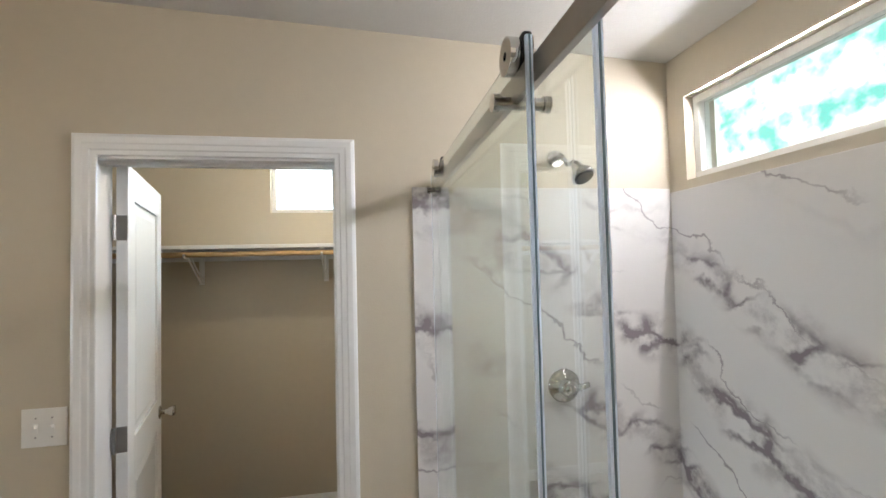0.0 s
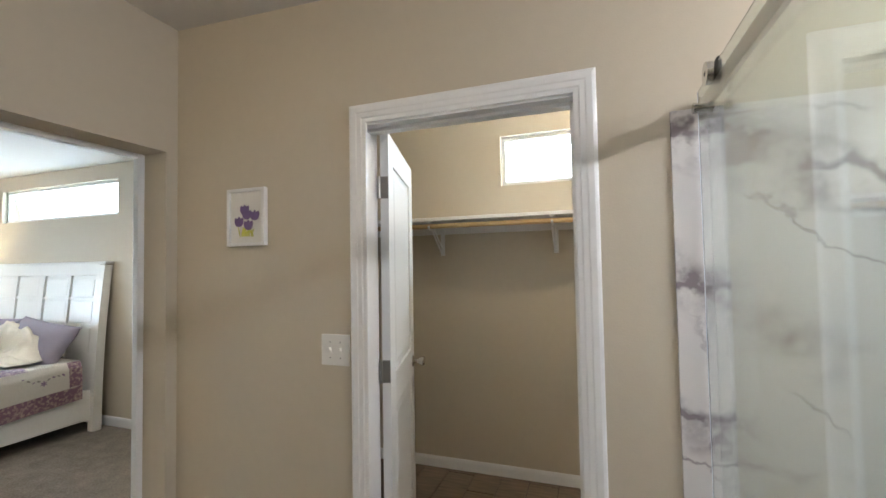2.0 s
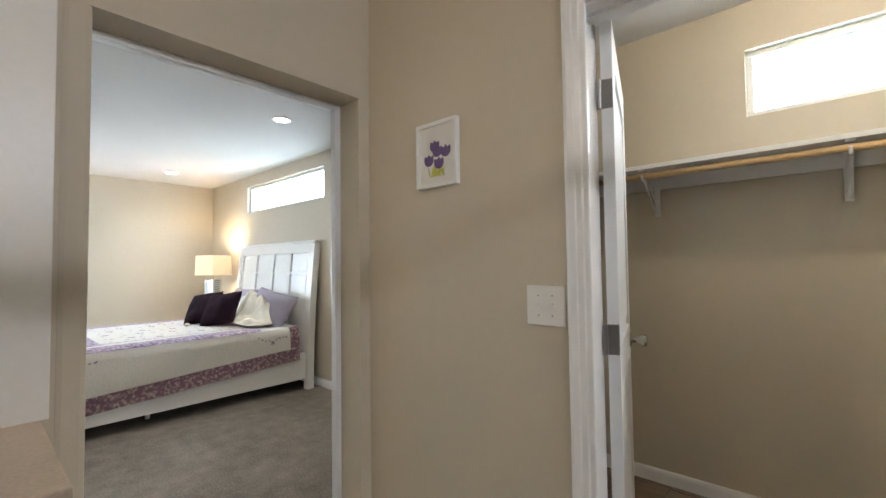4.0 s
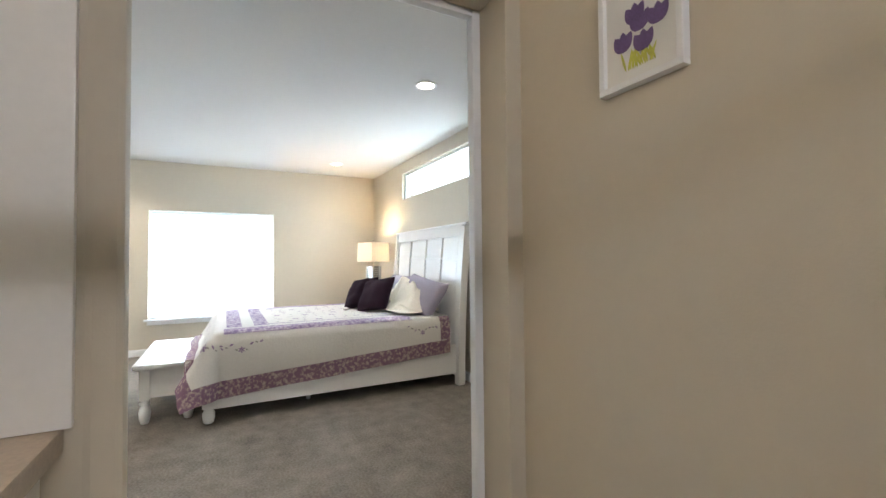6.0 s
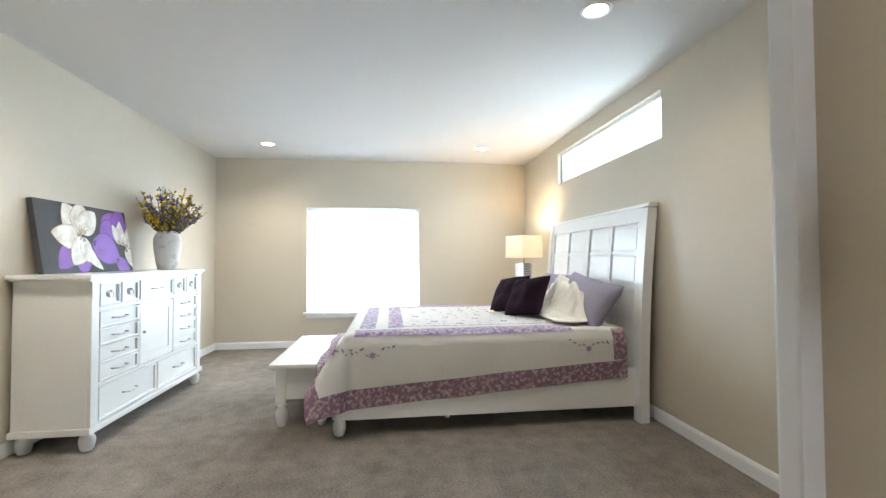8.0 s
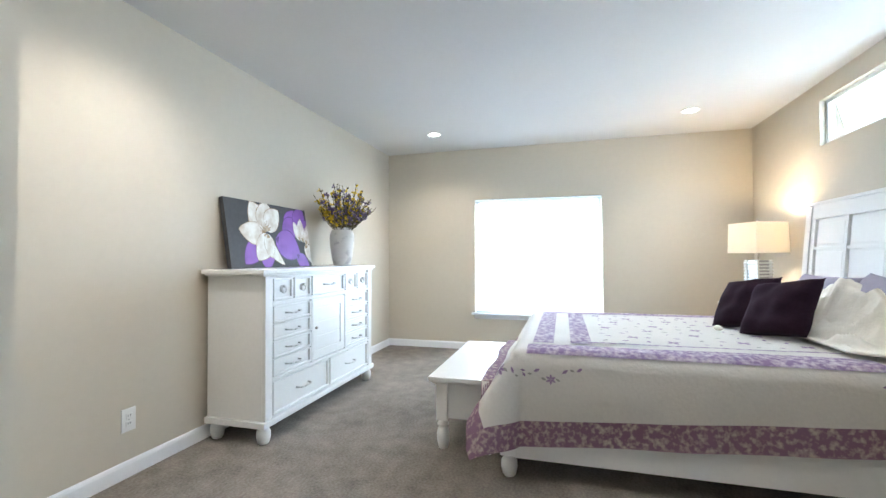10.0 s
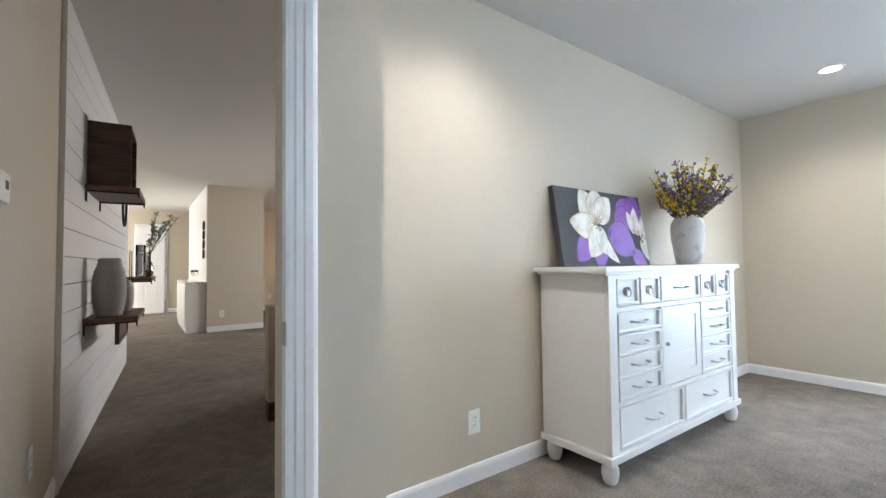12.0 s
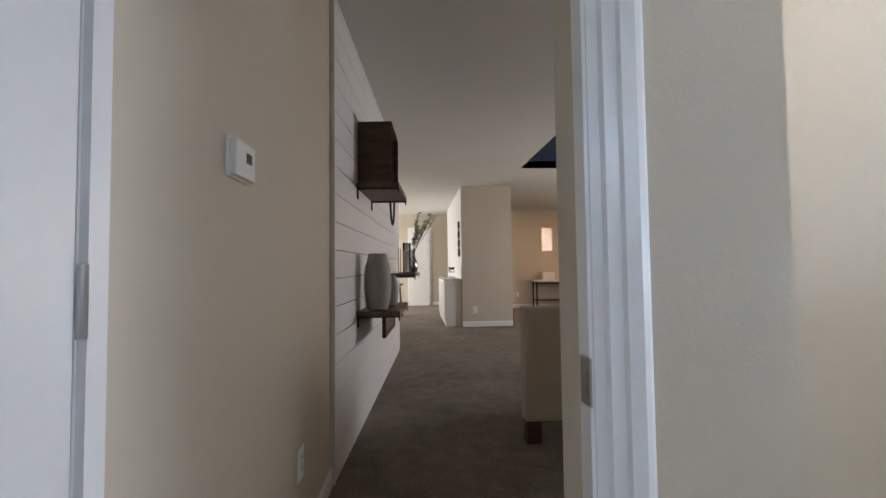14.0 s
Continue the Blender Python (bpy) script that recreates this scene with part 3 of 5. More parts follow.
# ---- ceiling lights ----
def downlight(x, y):
    th = thing("downlight", "lit round recessed ceiling light with white trim ring", "ceiling light", pose(x, y, CEIL), "recessed lights in the bedroom ceiling")
    bm = bmesh.new()
    seg = 32
    rings = [[bm.verts.new((r * math.cos(2 * math.pi * i / seg), r * math.sin(2 * math.pi * i / seg), z)) for i in range(seg)]
             for r, z in ((0.082, 0.0), (0.080, -0.006), (0.066, -0.009), (0.058, -0.003))]
    for a, b in zip(rings, rings[1:]):
        for i in range(seg):
            bm.faces.new((a[i], a[(i + 1) % seg], b[(i + 1) % seg], b[i]))
    part("trim_ring", bm, M_TRIM, th)
    part("lens", lathe(((0.058, -0.004), (0.058, -0.003)), 32), M_CAN, th)
    return th


for cx, cy in ((-3.345, 1.778), (-6.17, 1.775), (-6.222, -0.678), (-3.42, -0.93)):
    downlight(cx, cy)


# ---- doors ----
def panel_door(name, width, height, label, m, knob_side=1):
    """A two-panel door: slab of stiles and rails round two sunk panels, hinge edge at x 0, thickness along y from 0 to 0.035."""
    door = thing(name, label, "door", m, kind="structure")
    s, T = 0.11, 0.035
    rails = ((0.0, 0.22), (0.83, 0.97), (height - 0.12, height))
    bm = bmesh.new()
    block(bm, 0, s, 0, T, 0, height, 0.002)
    block(bm, width - s, width, 0, T, 0, height, 0.002)
    for a, b in rails:
        block(bm, s, width - s, 0, T, a, b)
    part("slab", bm, M_DOOR, door)
    for (a, b), (c, d) in zip(rails, rails[1:]):
        bm = bmesh.new()
        block(bm, s, width - s, 0.010, T - 0.010, b, c)
        # raised field with sloped edges on both faces
        for y0, y1 in ((T - 0.010, T - 0.003), (0.010, 0.003)):
            ring = []
            for inset, yy in ((0.02, y0), (0.045, y1)):
                ring.append([bm.verts.new(p) for p in ((s + inset, yy, b + inset), (width - s - inset, yy, b + inset), (width - s - inset, yy, c - inset), (s + inset, yy, c - inset))])
            for i in range(4):
                bm.faces.new((ring[0][i], ring[0][(i + 1) % 4], ring[1][(i + 1) % 4], ring[1][i]))
            bm.faces.new(ring[1])
        bmesh.ops.recalc_face_normals(bm, faces=bm.faces)
        part("panel", bm, M_DOOR, door)
    for side in (1, -1):
        y = T if side > 0 else 0.0
        k = lathe(((0.031, 0.0), (0.031, 0.005), (0.012, 0.010), (0.011, 0.032), (0.020, 0.042), (0.026, 0.056), (0.024, 0.066), (0.012, 0.070)), 20)
        for v in k.verts:
            v.co = Vector((width - 0.065 + v.co.x, y + side * v.co.z, 0.895 + v.co.y))
        part("door_handle", k, M_CHROME, door, "satin chrome round knob", True)
    part("latch_plate", box(width - 0.001, width + 0.0015, 0.006, 0.029, 0.865, 0.925), M_HINGE, door, "steel latch plate")
    for z in (0.23, 1.0, 1.745):
        bm = box(-0.0015, 0.001, 0.002, 0.033, z - 0.045, z + 0.045)
        rod((-0.006, 0.040, z - 0.045), (-0.006, 0.040, z + 0.045), 0.006, 10, bm)
        part("hinge", bm, M_HINGE, door, "satin steel butt hinge")
    return door


panel_door("door_1", 0.715, 1.975, "white two-panel closet door standing open inwards", pose(-0.536, NW + 0.128, 0.012, 0, 0, 106))
panel_door("door_2", 0.655, 2.02, "white two-panel bedroom door folded open against the wall", pose(HX + 0.022, DW + 0.036, 0.012, 0, 0, 88))
# strike plate on the bedroom doorway's jamb
sp = bmesh.new()
block(sp, -2.5075, -2.5035, DW - 0.012, DW + 0.018, 0.860, 0.924, 0.001)
block(sp, -2.5040, -2.5025, DW - 0.006, DW + 0.010, 0.876, 0.908)
part("strike_plate", sp, M_HINGE, lining)


# ---- wall plates ----
def plate(name, label, category, m, w, h, kind):
    """A wall plate in the xz plane facing -y, with toggles or sockets."""
    th = thing(name, label, category, m)
    part("cover", box(-w / 2, w / 2, -0.006, 0, -h / 2, h / 2, 0.0025), M_PLASTIC, th)
    if kind == "switch":
        for x in (-0.023, 0.023):
            part("toggle", block(box(x - 0.006, x + 0.006, -0.008, -0.005, -0.013, 0.013), x - 0.004, x + 0.004, -0.017, -0.007, 0.0, 0.009, 0.001), M_PLASTIC, th)
            for z in (-0.03, 0.03):
                part("screw", rod((x, -0.0068, z), (x, -0.0058, z), 0.003, 8), M_HINGE, th)
    else:
        for z in (-0.02, 0.02):
            s = part("socket", box(-0.016, 0.016, -0.009, -0.005, z - 0.014, z + 0.014, 0.002), M_PLASTIC, th)
            for x in (-0.006, 0.006):
                part("slot", box(x - 0.0012, x + 0.0012, -0.0095, -0.0085, z - 0.002, z + 0.007), M_DARK, s)
        part("screw", rod((0, -0.0068, 0), (0, -0.0058, 0), 0.003, 8), M_HINGE, th)
    return th


plate("light_switch", "white double toggle switch plate beside the closet door", "light switch", pose(-0.707, NW, 1.115), 0.126, 0.120, "switch")
plate("outlet", "white duplex outlet above the baseboard by the dresser", "outlet", pose(-3.545, BS, 0.292, 0, 0, 180), 0.075, 0.118, "socket")
plate("outlet", "white duplex outlet in the corner past the dresser", "outlet", pose(-5.93, BS, 0.34, 0, 0, 180), 0.075, 0.118, "socket")
plate("outlet", "white duplex outlet on the hall wall", "outlet", pose(HX, -2.07, 0.352, 0, 0, -90), 0.075, 0.118, "socket")
plate("outlet", "white duplex outlet on the partition wall", "outlet", pose(-3.31, -7.85, 0.29, 0, 0, 180), 0.075, 0.118, "socket")
plate("outlet", "white duplex outlet on the far wall", "outlet", pose(-2.98, -12.08, 0.30, 0, 0, 180), 0.075, 0.118, "socket")

th = thing("thermostat", "white wall thermostat with a small dark display", "thermostat", pose(HX, -1.515, 1.303, 0, 0, -90))
part("back_plate", box(-0.060, 0.060, -0.008, 0, -0.046, 0.046, 0.003), M_PLASTIC, th)
part("cover", box(-0.056, 0.056, -0.024, -0.008, -0.042, 0.042, 0.005), M_PLASTIC, th)
part("display", box(0.0, 0.030, -0.0255, -0.0238, -0.004, 0.020), M_DARK, th)

# ---- framed crocus print ----
th = thing("framed_picture", "white framed print of purple crocuses on a beige wall", "picture", pose(-1.135, NW, 1.653))
w, h = 0.100, 0.122
bm = bmesh.new()
for x0, x1, z0, z1 in ((-w, w, -h, -h + 0.014), (-w, w, h - 0.014, h), (-w, -w + 0.014, -h + 0.014, h - 0.014), (w - 0.014, w, -h + 0.014, h - 0.014)):
    block(bm, x0, x1, -0.022, 0, z0, z1, 0.002)
part("frame", bm, M_TRIM, th)
part("mat_board", box(-w + 0.012, w - 0.012, -0.010, -0.004, -h + 0.012, h - 0.012), M_PAPER, th)


def petal(bm, x, z, y, length, width, ang, bend=0.0, n=8):
    """A flat pointed petal in the xz plane."""
    left, right = [], []
    for i in range(n + 1):
        t = i / n
        wv = width * max(math.sin(math.pi * t ** 0.85), 0.0) ** 0.75 * 0.5
        u, v = t * length, bend * math.sin(math.pi * t) * length
        for side, out in ((1, left), (-1, right)):
            a, b = u, v + side * wv
            out.append(bm.verts.new((x + a * math.cos(ang) - b * math.sin(ang), y - 0.25 * width * math.sin(math.pi * t) * 0.02, z + a * math.sin(ang) + b * math.cos(ang))))
    for i in range(n):
        bm.faces.new((left[i], left[i + 1], right[i + 1], right[i]))


bm, gr = bmesh.new(), bmesh.new()
for x, z in ((-0.042, -0.03), (0.0, 0.0), (0.042, -0.005), (0.008, -0.045), (-0.012, 0.02)):
    for k, a in enumerate((62, 90, 118)):
        petal(bm, x, z - 0.01, -0.0110 - 0.0003 * k, 0.045, 0.026, radians(a))
for k in range(16):
    petal(gr, -0.035 + 0.0047 * k, -0.085, -0.0108, random.uniform(0.03, 0.055), 0.006, radians(random.uniform(60, 120)))
part("painted_crocuses", bm, M_CROCUS, th)
part("painted_grass", gr, M_GRASS, th)


# ---- bed ----
def sleigh(bm):
    """Leans and curves a headboard back: the higher, the further from the mattress."""
    for v in bm.verts:
        v.co.y += 0.085 * (max(v.co.z, 0) / 1.5) ** 2
    return bm


def fine_block(bm, x0, x1, y0, y1, z0, z1, cuts=10, bevel=0.0):
    """A box with cuts along its height, so that it can be bent."""
    for i in range(cuts):
        a, b = z0 + (z1 - z0) * i / cuts, z0 + (z1 - z0) * (i + 1) / cuts
        ring = [[bm.verts.new(p) for p in ((x0, y0, z), (x1, y0, z), (x1, y1, z), (x0, y1, z))] for z in (a, b)]
        for k in range(4):
            bm.faces.new((ring[0][k], ring[0][(k + 1) % 4], ring[1][(k + 1) % 4], ring[1][k]))
        if i == 0:
            bm.faces.new(list(reversed(ring[0])))
        if i == cuts - 1:
            bm.faces.new(ring[1])
    bmesh.ops.remove_doubles(bm, verts=bm.verts, dist=1e-5)
    return bm


XL, XR, YF, YH, ZT = -5.70, -4.11, 0.43, 2.37, 0.645
bed = thing("bed", "white painted sleigh bed with a panelled headboard on beige carpet", "bed")
hb = part("headboard", sleigh(fine_block(bmesh.new(), -5.74, -4.07, 2.425, 2.445, 0.25, 1.42)), M_WHITE, bed)
for x0, x1 in ((-5.805, -5.735), (-4.075, -4.0)):
    part("post", sleigh(fine_block(bmesh.new(), x0, x1, 2.395, 2.465, 0.0, 1.49, 14)), M_WHITE, hb)
part("top_rail", sleigh(box(-5.735, -4.075, 2.40, 2.46, 1.39, 1.505, 0.012)), M_WHITE, hb)
part("crest", sleigh(box(-5.815, -3.99, 2.392, 2.468, 1.497, 1.522, 0.008)), M_WHITE, hb)
for a, b in ((-5.735, -5.69), (-5.335, -5.305), (-4.945, -4.865), (-4.505, -4.475), (-4.12, -4.075)):
    part("stile", sleigh(fine_block(bmesh.new(), a, b, 2.405, 2.43, 0.62, 1.40)), M_WHITE, hb)
for a, b in ((-5.69, -5.335), (-5.305, -4.945), (-4.865, -4.505), (-4.475, -4.12)):
    for z0, z1 in ((0.66, 0.925), (0.945, 1.165), (1.185, 1.375)):
        # a sunk pane with a thin bead
        bm = bmesh.new()
        block(bm, a + 0.022, b - 0.022, 2.414, 2.426, z0 + 0.018, z1 - 0.018, 0.004)
        part("panel", sleigh(bm), M_WHITE, hb)
    for z in (0.935, 1.175):
        part("rail", sleigh(box(a, b, 2.408, 2.428, z - 0.011, z + 0.011, 0.003)), M_WHITE, hb)
FOOT = ((0.026, 0.0), (0.034, 0.010), (0.042, 0.045), (0.041, 0.075), (0.030, 0.094), (0.036, 0.104), (0.036, 0.112))
for x0, x1 in ((XL - 0.055, XL - 0.02), (XR + 0.02, XR + 0.055)):
    part("side_rail", box(x0, x1, 0.40, 2.40, 0.10, 0.37, 0.006), M_WHITE, bed)
part("foot_rail", box(XL - 0.02, XR + 0.02, 0.345, 0.385, 0.10, 0.37, 0.006), M_WHITE, bed)
for x in (XL - 0.03, XR + 0.03):
    leg = part("leg", box(x - 0.042, x + 0.042, 0.325, 0.409, 0.112, 0.37, 0.006), M_WHITE, bed)
    part("bun_foot", lathe(FOOT, 24, x, 0.367), M_WHITE, leg, smooth=True)
part("support_foot", rod((-4.3, 1.1, 0.0), (-4.3, 1.1, 0.12), 0.018, 12), M_WHITE, bed)
part("slat_deck", box(XL - 0.02, XR + 0.02, 0.40, 2.39, 0.30, 0.33), M_WHITE, bed)
mattress = thing("mattress", "thick white mattress hidden under a floral quilt", "mattress")
part("cover", box(XL + 0.01, XR - 0.01, YF + 0.01, YH, 0.331, ZT - 0.012, 0.05), M_PAPER, mattress)


def hang(b):
    """How far the quilt hangs down the side at b metres from the foot."""
    return 0.50 - 0.135 * min(max(b / 1.94, 0), 1)


def drape(a, b, lift=0.0):
    """A point of the quilt laid over the mattress, from its unrolled place: a across, b along from the foot."""
    W, r = XR - XL, 0.05
    dx = a - W if a > W else a if a < 0 else 0.0
    dy = b if b < 0 else 0.0
    d = (abs(dx) ** 5 + abs(dy) ** 5) ** 0.2
    x, y = XL + min(max(a, 0), W), YF + max(b, 0)
    if d < 1e-9:
        z = ZT + lift + 0.006 * noise.noise((x * 3, y * 3, 1.0))
        return Vector((x, y, z))
    n = Vector((dx, dy, 0)).normalized()
    q = r * math.pi / 2
    if d < q:
        out, drop = r * math.sin(d / r), r * (1 - math.cos(d / r))
    else:
        rest = d - q
        ripple = noise.noise((a * 2.2 + 5, b * 2.2, 0.5)) * 0.035 + math.sin((b if abs(dx) > abs(dy) else a) * 11) * 0.008
        corner = min(abs(dx), abs(dy)) * 0.42
        slope = dy * dy / (dx * dx + dy * dy)
        out, drop = r + 0.012 + rest * (0.05 + 0.42 * slope) + ripple * min(rest * 3, 1) * 0.8 + corner, r + rest * (0.99 - 0.10 * slope)
        out = max(out, 0.058)
    p = Vector((x, y, ZT - drop)) + n * (out + lift)
    if -5.36 < p.x < -4.175 and p.y < 0.31:
        p.z = max(p.z, 0.440 + lift)
    return p


def cloth(a_of, na, nb, lift=0.0):
    """A cloth mesh of na x nb cells; a_of(i, j) in 0..1 gives the unrolled place."""
    bm = bmesh.new()
    g = [[bm.verts.new(drape(*a_of(i / na, j / nb), lift)) for j in range(nb + 1)] for i in range(na + 1)]
    for i in range(na):
        for j in range(nb):
            bm.faces.new((g[i][j], g[i + 1][j], g[i + 1][j + 1], g[i][j + 1]))
    bmesh.ops.recalc_face_normals(bm, faces=bm.faces)
    return bm


WQ, FQ, LQ = XR - XL, 0.42, 1.90
quilt = thing("quilt", "cream quilt with plum and lilac floral borders spread over the bed", "quilt")


def whole(i, j):
    b = -FQ + (LQ + FQ) * j
    h = hang(b)
    return (-h + (WQ + 2 * h) * i, b)


body = part("field", cloth(whole, 110, 100), M_QUILT, quilt, smooth=True)
body.modifiers.new("thickness", "SOLIDIFY").thickness = 0.008
BW_ = 0.125
strips = {
    "side_border": lambda i, j: (WQ + hang(-FQ + (LQ + FQ) * j) - BW_ * (1 - i), -FQ + (LQ + FQ) * j),
    "far_border": lambda i, j: (-hang(-FQ + (LQ + FQ) * j) + BW_ * i, -FQ + (LQ + FQ) * j),
    "foot_border": lambda i, j: (-hang(-FQ) + BW_ + (WQ + 2 * hang(-FQ) - 2 * BW_) * j, -FQ + BW_ * i),
    "head_border": lambda i, j: (WQ + 0.02 + (hang(LQ) - BW_ - 0.02) * j, LQ - 0.10 + 0.10 * i),
}
for nm, fn in strips.items():
    part(nm, cloth(fn, 6, 90, 0.005), M_BORDER, quilt, "plum floral cotton border", True)
for nm, fn in {
    "band": lambda i, j: (WQ - 0.11 + 0.15 * i, 0.03 + (LQ - 0.40) * j),
    "far_band": lambda i, j: (0.05 + 0.11 * i, 0.05 + (LQ - 0.45) * j),
    "foot_band": lambda i, j: (0.16 + (WQ - 0.32) * j, 0.05 + 0.11 * i),
    "inner_foot_band": lambda i, j: (0.16 + (WQ - 0.32) * j, 0.25 + 0.11 * i),
    "thin_band": lambda i, j: (WQ - 0.225 + 0.025 * i, 0.36 + (LQ - 0.76) * j),
}.items():
    part(nm, cloth(fn, 6, 70, 0.0065), M_PURPLE, quilt, "lilac floral cotton band", True)


def stitched(bm, a, b, size, ang, lift=0.0075):
    """A small leaf-shaped patch on the quilt."""
    n = 5
    left, right = [], []
    for i in range(n + 1):
        t = i / n
        w = size * 0.22 * math.sin(math.pi * t)
        u = (t - 0.5) * size
        for s, o in ((1, left), (-1, right)):
            o.append(bm.verts.new(drape(a + u * math.cos(ang) - s * w * math.sin(ang), b + u * math.sin(ang) + s * w * math.cos(ang), lift)))
    for i in range(n):
        bm.faces.new((left[i], left[i + 1], right[i + 1], right[i]))


rnd = random.Random(4)
blooms, leaves = bmesh.new(), bmesh.new()


def spray(a, b, ang, big=0.030):
    """An embroidered sprig: one bloom and a trail of buds and leaves."""
    for k in range(6):
        t = k * math.pi / 3
        stitched(blooms, a + 0.45 * big * math.cos(t), b + 0.45 * big * math.sin(t), big * 0.85, t)
    for k in range(-4, 5):
        if k:
            u, v = k * 0.034, rnd.uniform(-0.02, 0.02) + 0.012 * abs(k)
            stitched(leaves if k % 2 else blooms, a + u * math.cos(ang) - v * math.sin(ang), b + u * math.sin(ang) + v * math.cos(ang), rnd.uniform(0.024, 0.036), ang + rnd.uniform(-0.9, 0.9))


for b in (0.15, 1.62):
    spray(WQ + 0.16, b, math.pi / 2)
spray(WQ + 0.1, -0.12, 0.9, 0.045)
spray(1.1, -0.17, 0.0), spray(0.4, -0.17, 0.0)
for i in range(10):
    for j in range(9):
        a, b = 0.28 + i * 0.112 + rnd.uniform(-0.03, 0.03), 0.46 + j * 0.115 + rnd.uniform(-0.03, 0.03)
        stitched(blooms if (i + j) % 3 else leaves, a, b, rnd.uniform(0.026, 0.05), rnd.uniform(0, 3.1))
        if (i * 3 + j) % 5 == 0:
            for t in (0.5, 2.1, 3.7, 5.2):
                stitched(blooms, a + 0.02 * math.cos(t), b + 0.02 * math.sin(t), 0.045, t)
tagged(part("blossom_embroidery", blooms, M_STITCH, quilt, "plum embroidered blossoms"), kind="stuff")
tagged(part("leaf_embroidery", leaves, M_LEAFTHREAD, quilt, "sage embroidered leaves"), kind="stuff")


# ---- pillows and throw ----
def pillow(name, label, w, h, t, m, material, seed, category="pillow", crease=0.02):
    """A stuffed cushion in the local xz plane, pinched at the corners, with soft creases and a seam."""
    n = 26
    bm = bmesh.new()
    sides = []
    for s in (1, -1):
        g = []
        for i in range(n + 1):
            row = []
            for j in range(n + 1):
                u, v = 2 * i / n - 1, 2 * j / n - 1
                p = max((1 - u * u), 0) * max((1 - v * v), 0)
                th = t / 2 * p ** 0.42
                pin = 1 - 0.09 * (1 - abs(u)) ** 0.7 * abs(v) ** 3
                pjn = 1 - 0.09 * (1 - abs(v)) ** 0.7 * abs(u) ** 3
                dent = crease * noise.noise((u * 1.8 + seed, v * 1.8, s)) * p ** 0.3
                row.append(bm.verts.new((u * w / 2 * pjn, s * th + dent, v * h / 2 * pin)))
            g.append(row)
        for i in range(n):
            for j in range(n):
                f = (g[i][j], g[i + 1][j], g[i + 1][j + 1], g[i][j + 1])
                bm.faces.new(f if s < 0 else f[::-1])
    bmesh.ops.remove_doubles(bm, verts=bm.verts, dist=1e-5)
    ob = part(name, bm, material, None, "", True)
    ob.matrix_basis = m
    return tagged(ob, label, category)


pillow("throw_pillow", "dark plum velvet throw pillow leaning on the quilt", 0.40, 0.38, 0.15, pose(-4.79, 1.86, 0.812, -34, -8, 30), M_PLUM, 1)
pillow("throw_pillow", "dark plum velvet throw pillow propped behind another", 0.38, 0.37, 0.15, pose(-5.08, 1.79, 0.81, -34, -8, 30), M_PLUM, 5)
pillow("bed_pillow", "lilac cotton bed pillow against the headboard", 0.66, 0.42, 0.20, pose(-4.47, 2.22, 0.80, -32, 8, 8), M_LILAC, 9)
pillow("bed_pillow", "lilac cotton bed pillow half hidden by the throw", 0.66, 0.42, 0.20, pose(-5.28, 2.27, 0.80, -26, 0, 0), M_LILAC, 13)
pillow("bed_pillow", "cream bed pillow under the fleece throw", 0.60, 0.36, 0.16, pose(-4.86, 2.10, 0.745, -62, 0, 4), M_FLEECE, 17)
# fleece throw flung over the pillows
bm = bmesh.new()
n = 80
g = []
for i in range(n + 1):
    row = []
    for j in range(n + 1):
        u, v = i / n, j / n
        x = -5.15 + 0.90 * u + 0.05 * math.sin(v * 5)
        y = 1.90 + 0.44 * v + 0.06 * noise.noise((u * 2, 7, v))
        ridge = math.exp(-((v - 0.62) / 0.26) ** 2) * (0.255 - 0.30 * (u - 0.40) ** 2)
        warp = 0.5 * noise.noise((u * 3, v * 3, 9))
        fold = 0.055 * (1 - abs(noise.noise((u * 4 + 3 + warp, v * 3 + warp, 2))) * 2.2) ** 3 + 0.022 * abs(noise.noise((u * 11 + warp * 2, v * 9, 4)))
        edge = min(u, 1 - u, v * 1.4, 1.0) * 8
        z = 0.668 + (ridge + fold) * min(edge, 1)
        row.append(bm.verts.new((x, y, z)))
    g.append(row)
for i in range(n):
    for j in range(n):
        bm.faces.new((g[i][j], g[i + 1][j], g[i + 1][j + 1], g[i][j + 1]))
throw = tagged(part("throw_blanket", bm, M_FLEECE, None, "", True), "cream fleece throw blanket crumpled over the pillows", "blanket")
throw.modifiers.new("thickness", "SOLIDIFY").thickness = -0.012
bm = ball((-4.88, 1.57, 0.672), 0.028, None, 14, 10, (1.2, 1, 0.6))
tagged(part("fabric_rosette", bm, M_FLEECE, None, "", True), "small white fabric rosette lying on the quilt", "decoration")


# ---- bench ----
def turned_leg(th, x, y, z_top, z_block, half=0.033):
    leg = part("leg", box(x - half, x + half, y - half, y + half, z_block, z_top, 0.004), M_WHITE, th)
    part("turned_foot", lathe(((0.020, 0.0), (0.026, 0.006), (0.036, 0.045), (0.038, 0.085), (0.030, 0.118), (0.022, 0.130), (0.034, 0.140), (0.034, 0.150), (0.026, 0.158), (0.030, z_block)), 24, x, y), M_WHITE, leg, smooth=True)


